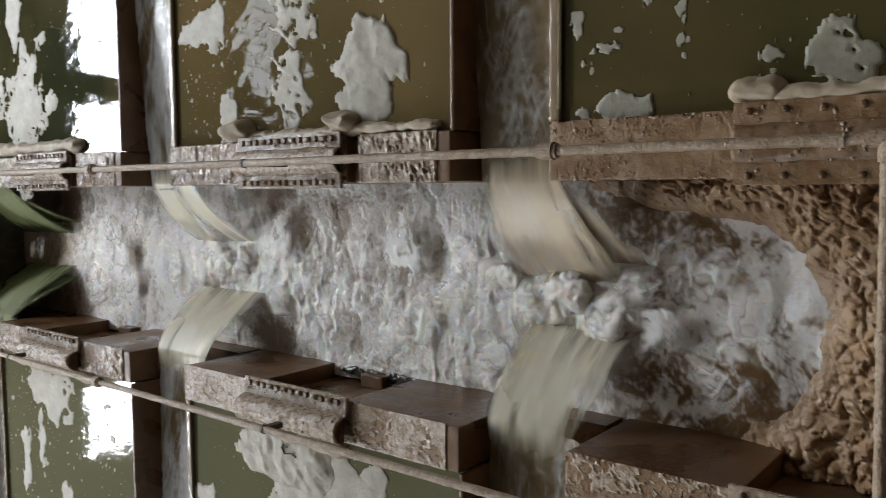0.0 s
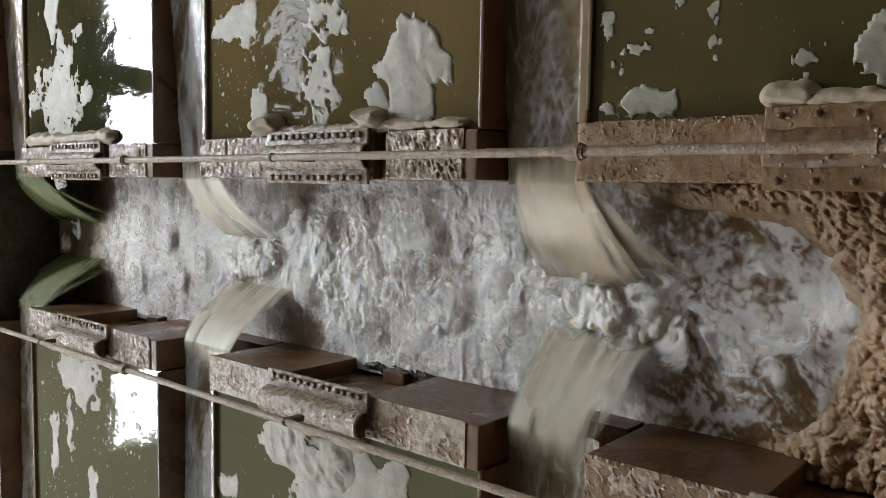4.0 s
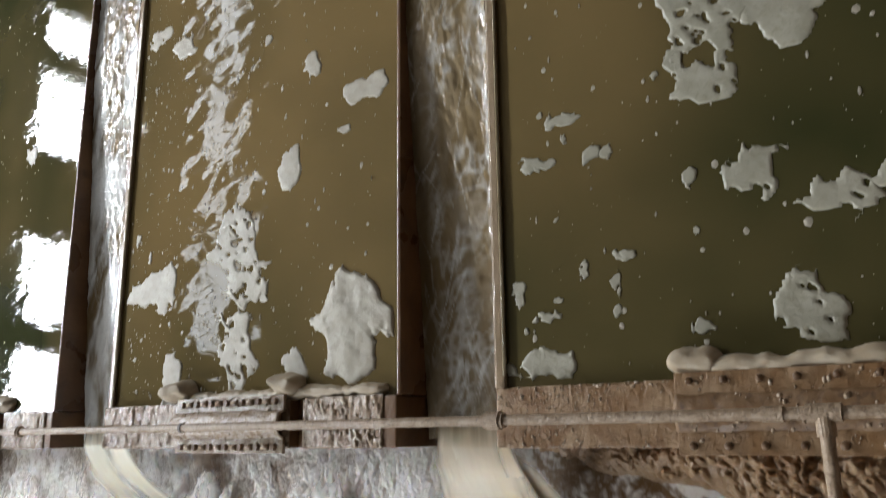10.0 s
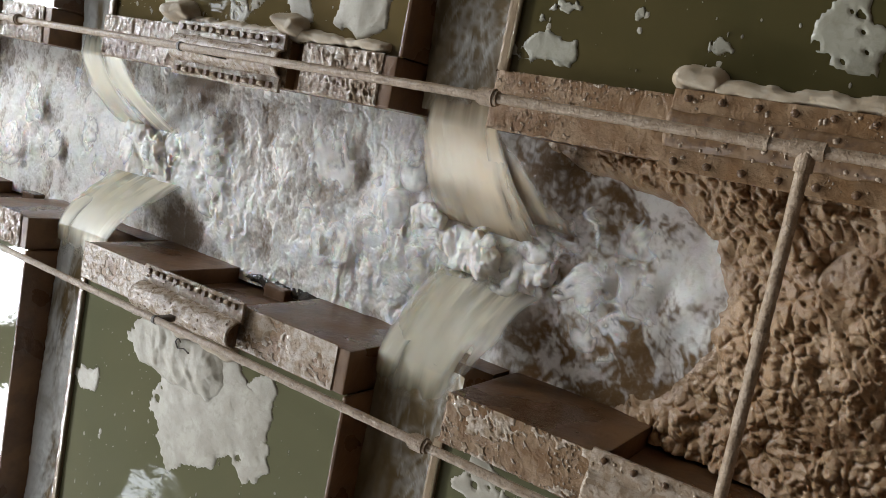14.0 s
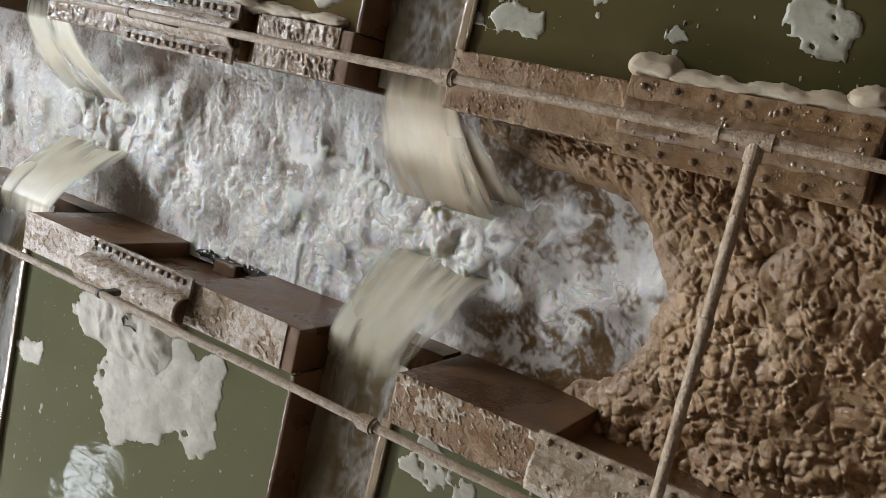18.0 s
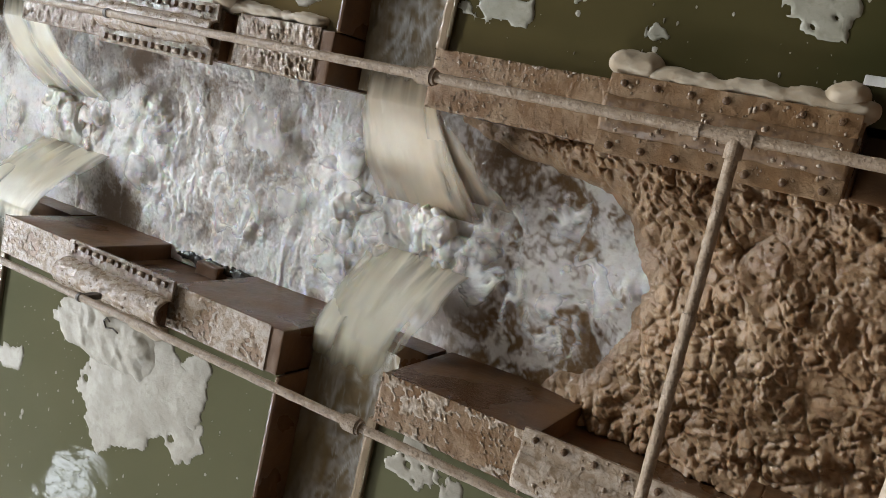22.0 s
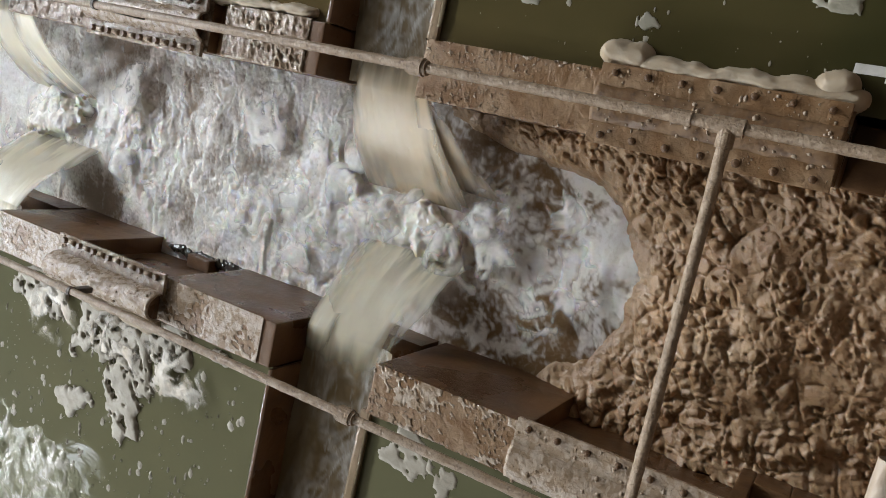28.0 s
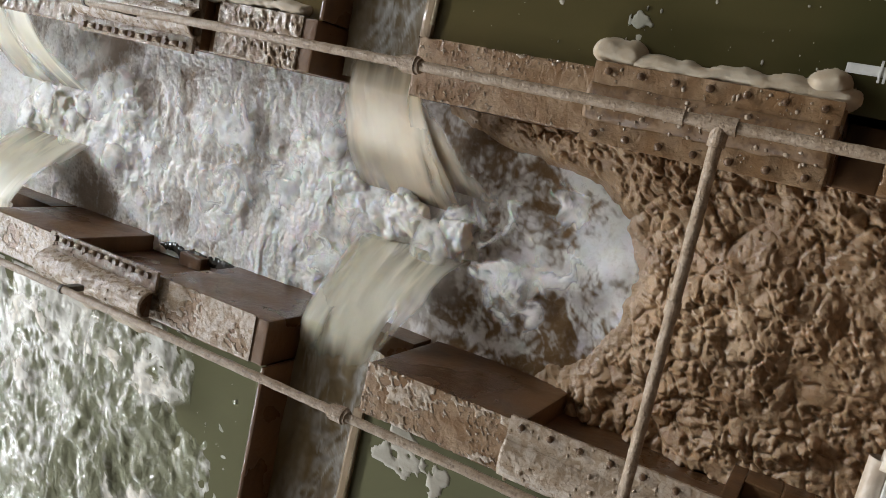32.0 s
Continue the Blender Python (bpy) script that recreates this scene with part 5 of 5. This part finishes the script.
surge = part("surge_sheet", veil_mesh(0.19, 0.42, 641, 0.006, 0.01, 7.0, 0.2, 0.44, 0.8, 0.01), mat_froth)
surge.location = (-1.03, 2.42, -0.1)
tagged(surge, "thin sheet of frothy water washing over the wall top", "water")

# ---------------------------------------------------------------- near clutter
wire = tagged(empty("bent_wire", -1.27, 3.06, Z_TANK + 0.028), "short bent wire lying on the scum raft", "wire")
hook = [(0.0, -0.07), (0.012, -0.03), (0.0, 0.015), (0.03, 0.04), (0.05, 0.02), (0.036, -0.004)]
bm = bmesh.new()
for (a, b), (c, d) in zip(hook, hook[1:]):
    rod((a, b, 0.004), (c, d, 0.004), 0.0035, 8, bm)
part("wire_hook", bm, mat_dark, wire, "dark rusty wire hook", smooth=True)
br = tagged(empty("steel_bracket", 1.64, 0.17, Z_TANK), "rusty steel post with a drilled foot plate", "bracket")
part("foot_plate", block(-0.07, 0.05, -0.09, 0.06, -0.3, 0.05, 0.004), mat_steel, br)
part("post", rod((0.0, 0, 0.05), (0.9, -0.03, 0.12), 0.035, 16), mat_steel, br, smooth=True)
st = tagged(empty("plastic_strip", 0.37, 0.13, 0.31), "white ribbed plastic strip hanging beside the pipe", "strip")
part("cord", rod((-0.175, -0.2, 0.0), (0.0, -0.2, 0.0), 0.004, 8), mat_white_paint, st)
part("strip_body", block(-0.012, 0.012, -0.25, 0.05, -0.006, 0.006, 0.003), mat_white_paint, st)
for i in range(9):
    part("rib", block(-0.026, 0.026, -0.03 - i * 0.012, -0.024 - i * 0.012, -0.009, 0.009, 0.001), mat_white_paint, st)
rail = tagged(empty("guard_rail", 0, 0, 0), "pale painted guard rail tube beside the walkway", "rail")
part("tube", scaled_tube((-2.6, -0.1, 0.62), (-0.46, -0.125, 0.62), 0.024, 47, 18, 0.0003), mat_rail, rail)
part("rail_post", rod((-0.46, -0.125, 0.63), (-0.46, -0.65, 0.63), 0.024, 18), mat_rail, rail, smooth=True)

part("end_board", block(-0.72, -0.47, -0.2, -0.142, 0.56, 0.66, 0.006), mat_white_paint, rail, "white painted board behind the rail tube")


# ---------------------------------------------------------------- movement
def wobble(ob, period, amp, tilt, seed, step_s, drift=None):
    """Rows that keep a thing churning about its place; drift: rows (t, dx, dy, dz) added to it."""
    r = random.Random(seed)
    home = ob.location.copy()
    ph = [r.uniform(0, 6.28) for _ in range(6)]
    rows = []
    n = int(round(32.0 / step_s))
    for i in range(n + 1):
        t = 32.0 * i / n
        w = 6.2832 * t / period
        d = Vector((0, 0, 0))
        if drift:
            ts = [q[0] for q in drift]
            d = Vector([float(np.interp(t, ts, [q[k] for q in drift])) for k in (1, 2, 3)])
        p = home + d + Vector((amp[0] * math.sin(w + ph[0]), amp[1] * math.sin(w * 0.83 + ph[1]), amp[2] * math.sin(w * 1.31 + ph[2])))
        rows.append((t, pose(*p, tilt * math.sin(w + ph[3]), tilt * math.sin(w * 0.9 + ph[4]), 2.2 * tilt * math.sin(w * 0.6 + ph[5]))))
    walk(ob, rows)


def motions():
    wobble(gullet_water, 1.9, (0.012, 0.035, 0.006), 0.0, 590, 0.25)
    for i, ob in enumerate(racing):
        wobble(ob, 1.3 + 0.1 * i, (0.03, 0.0, 0.004), 0.0, 580 + i, 0.25)
    for i, ob in enumerate(falls):
        wobble(ob, 1.1, (0.012, 0.006, 0.004), 0.5, 600 + i, 0.25)
    for i, ob in enumerate(clumps):
        wobble(ob, 0.7 + 0.05 * (i % 7), (0.035, 0.05, 0.02), 9, 620 + i, 0.2)
    for i, ob in enumerate(gullet_rafts):
        wobble(ob, 2.2 + 0.2 * (i % 6), (0.04, 0.13, 0.012), 4, 660 + i, 0.4)
    for i, ob in enumerate(swirls):
        home, rows = ob.location.copy(), []
        for k in range(65):
            t = 0.5 * k
            rows.append((t, pose(home.x + 0.04 * math.sin(1.3 * t + i), home.y + 0.05 * math.sin(1.05 * t + 2 * i), home.z + 0.008 * math.sin(3 * t + i), 0, 0, (26 - 4 * i) * t * (1, -1)[i % 2])))
        walk(ob, rows)
    wobble(brown, 5.0, (0.006, 0.012, 0.004), 0.25, 690, 0.8)
    wobble(big_raft, 9, (0.004, 0.004, 0), 0.15, 700, 1.0, [(0, 0.0, 0.05, 0), (1, 0.0, 0.04, 0), (8, -0.05, -0.12, 0), (10.5, 0.04, -0.16, 0), (13, 0.02, -0.17, 0), (20, 0.05, -0.2, 0), (32, 0.06, -0.22, 0)])
    wobble(near_raft, 9, (0.004, 0.004, 0), 0.15, 701, 1.0, [(0, -0.07, 0.13, 0), (7, -0.047, 0.07, 0), (10.5, -0.01, -0.005, 0), (13, 0.01, -0.01, 0), (16, 0.034, -0.05, 0), (21, 0.092, -0.107, 0), (32, 0.2, -0.2, 0)])
    wobble(wall_raft, 8, (0.003, 0.004, 0), 0.15, 702, 1.0, [(0, -0.02, -0.05, 0), (8, 0.02, -0.03, 0), (10.5, 0.02, 0.04, 0), (13, 0.03, 0.05, 0), (20, 0.1, 0.02, 0), (32, 0.2, -0.1, 0)])
    for i, ob in enumerate(left_rafts + [wire]):
        away = [(0, 0, 0.05, 0), (23.2, 0, 0, 0), (24.0, -0.05, 0.06, 0.01), (24.7, -0.1, 0.1, -0.09), (26.4, -0.05, 0.1, -0.09), (32, -0.1, 0.1, -0.09)]
        wobble(ob, 6, (0.006, 0.006, 0), 0.15, 710 + i, 0.5, away)
    wobble(boil, 1.7, (0.03, 0.03, 0.006), 0.8, 730, 0.25, [(0, 0, 0, 0), (23.3, 0, 0, 0), (24.1, 0, 0, 0.2), (25.6, 0, 0, 0.2), (26.8, 0, 0, 0.098), (28.9, 0, 0, 0.098), (29.5, 0, 0, 0.2), (31.4, 0, 0, 0.2), (32, 0, 0, 0.18)])
    for i, ob in enumerate(fringes):
        calm = 0.142 if i < 3 else 0.0
        wobble(ob, 2.4 + 0.3 * i, (0.02, 0.04, 0.004), 0.8, 760 + i, 0.25, [(0, 0, 0, 0), (23.3, 0, 0, 0), (24.2, 0, 0, 0.185), (25.6, 0.02, -0.03, 0.185), (26.8, 0, 0, calm), (29.2, 0, 0, calm), (29.9, 0, 0, 0.185), (32, -0.03, 0.05, 0.18)])
    for i, ob in enumerate(torn):
        wobble(ob, 5, (0.008, 0.01, 0), 0.2, 790 + i, 0.5, [(0, 0, 0, 0), (25.2, 0, 0.06, 0), (26.4, 0, 0.03, 0.094), (29.0, 0.02, -0.03, 0.094), (29.9, -0.1, 0.02, 0), (32, -0.1, 0, 0)])
    wobble(spray, 4, (0.012, 0.015, 0), 0.0, 798, 0.5, [(0, 0, 0, 0), (25.0, 0, 0, 0), (26.2, 0, 0.03, 0.052), (29.0, 0, -0.02, 0.052), (29.8, -0.05, 0, 0), (32, 0, 0, 0)])
    wobble(surge, 1.3, (0.006, 0.03, 0.001), 0.3, 755, 0.2, [(0, 0, 0, 0), (24.2, -0.04, 0, 0), (24.5, 0, 0, 0.113), (25.3, 0.02, 0, 0.113), (25.8, 0.03, 0, 0), (29.5, -0.04, 0, 0), (29.8, 0, 0, 0.113), (30.9, 0.02, 0, 0.113), (31.4, 0.03, 0, 0), (32, 0, 0, 0)])
    for i, ob in enumerate(plumes):
        burst = [(0, 0, 0, 0), (22.9, 0, 0, 0), (23.25, 0, 0, 0.42), (23.6, 0, 0, 0.46), (24.0, -0.1, 0.05, 0.41), (24.6, -0.2, 0.1, 0), (28.7, 0, 0, 0), (29.2, 0.02, 0.02, 0.46), (29.6, -0.05, 0.02, 0.41), (30.1, -0.1, 0, 0), (32, -0.1, 0, 0)]
        wobble(ob, 0.9, (0.02, 0.02, 0.015), 10, 740 + i, 0.2, burst)


motions()
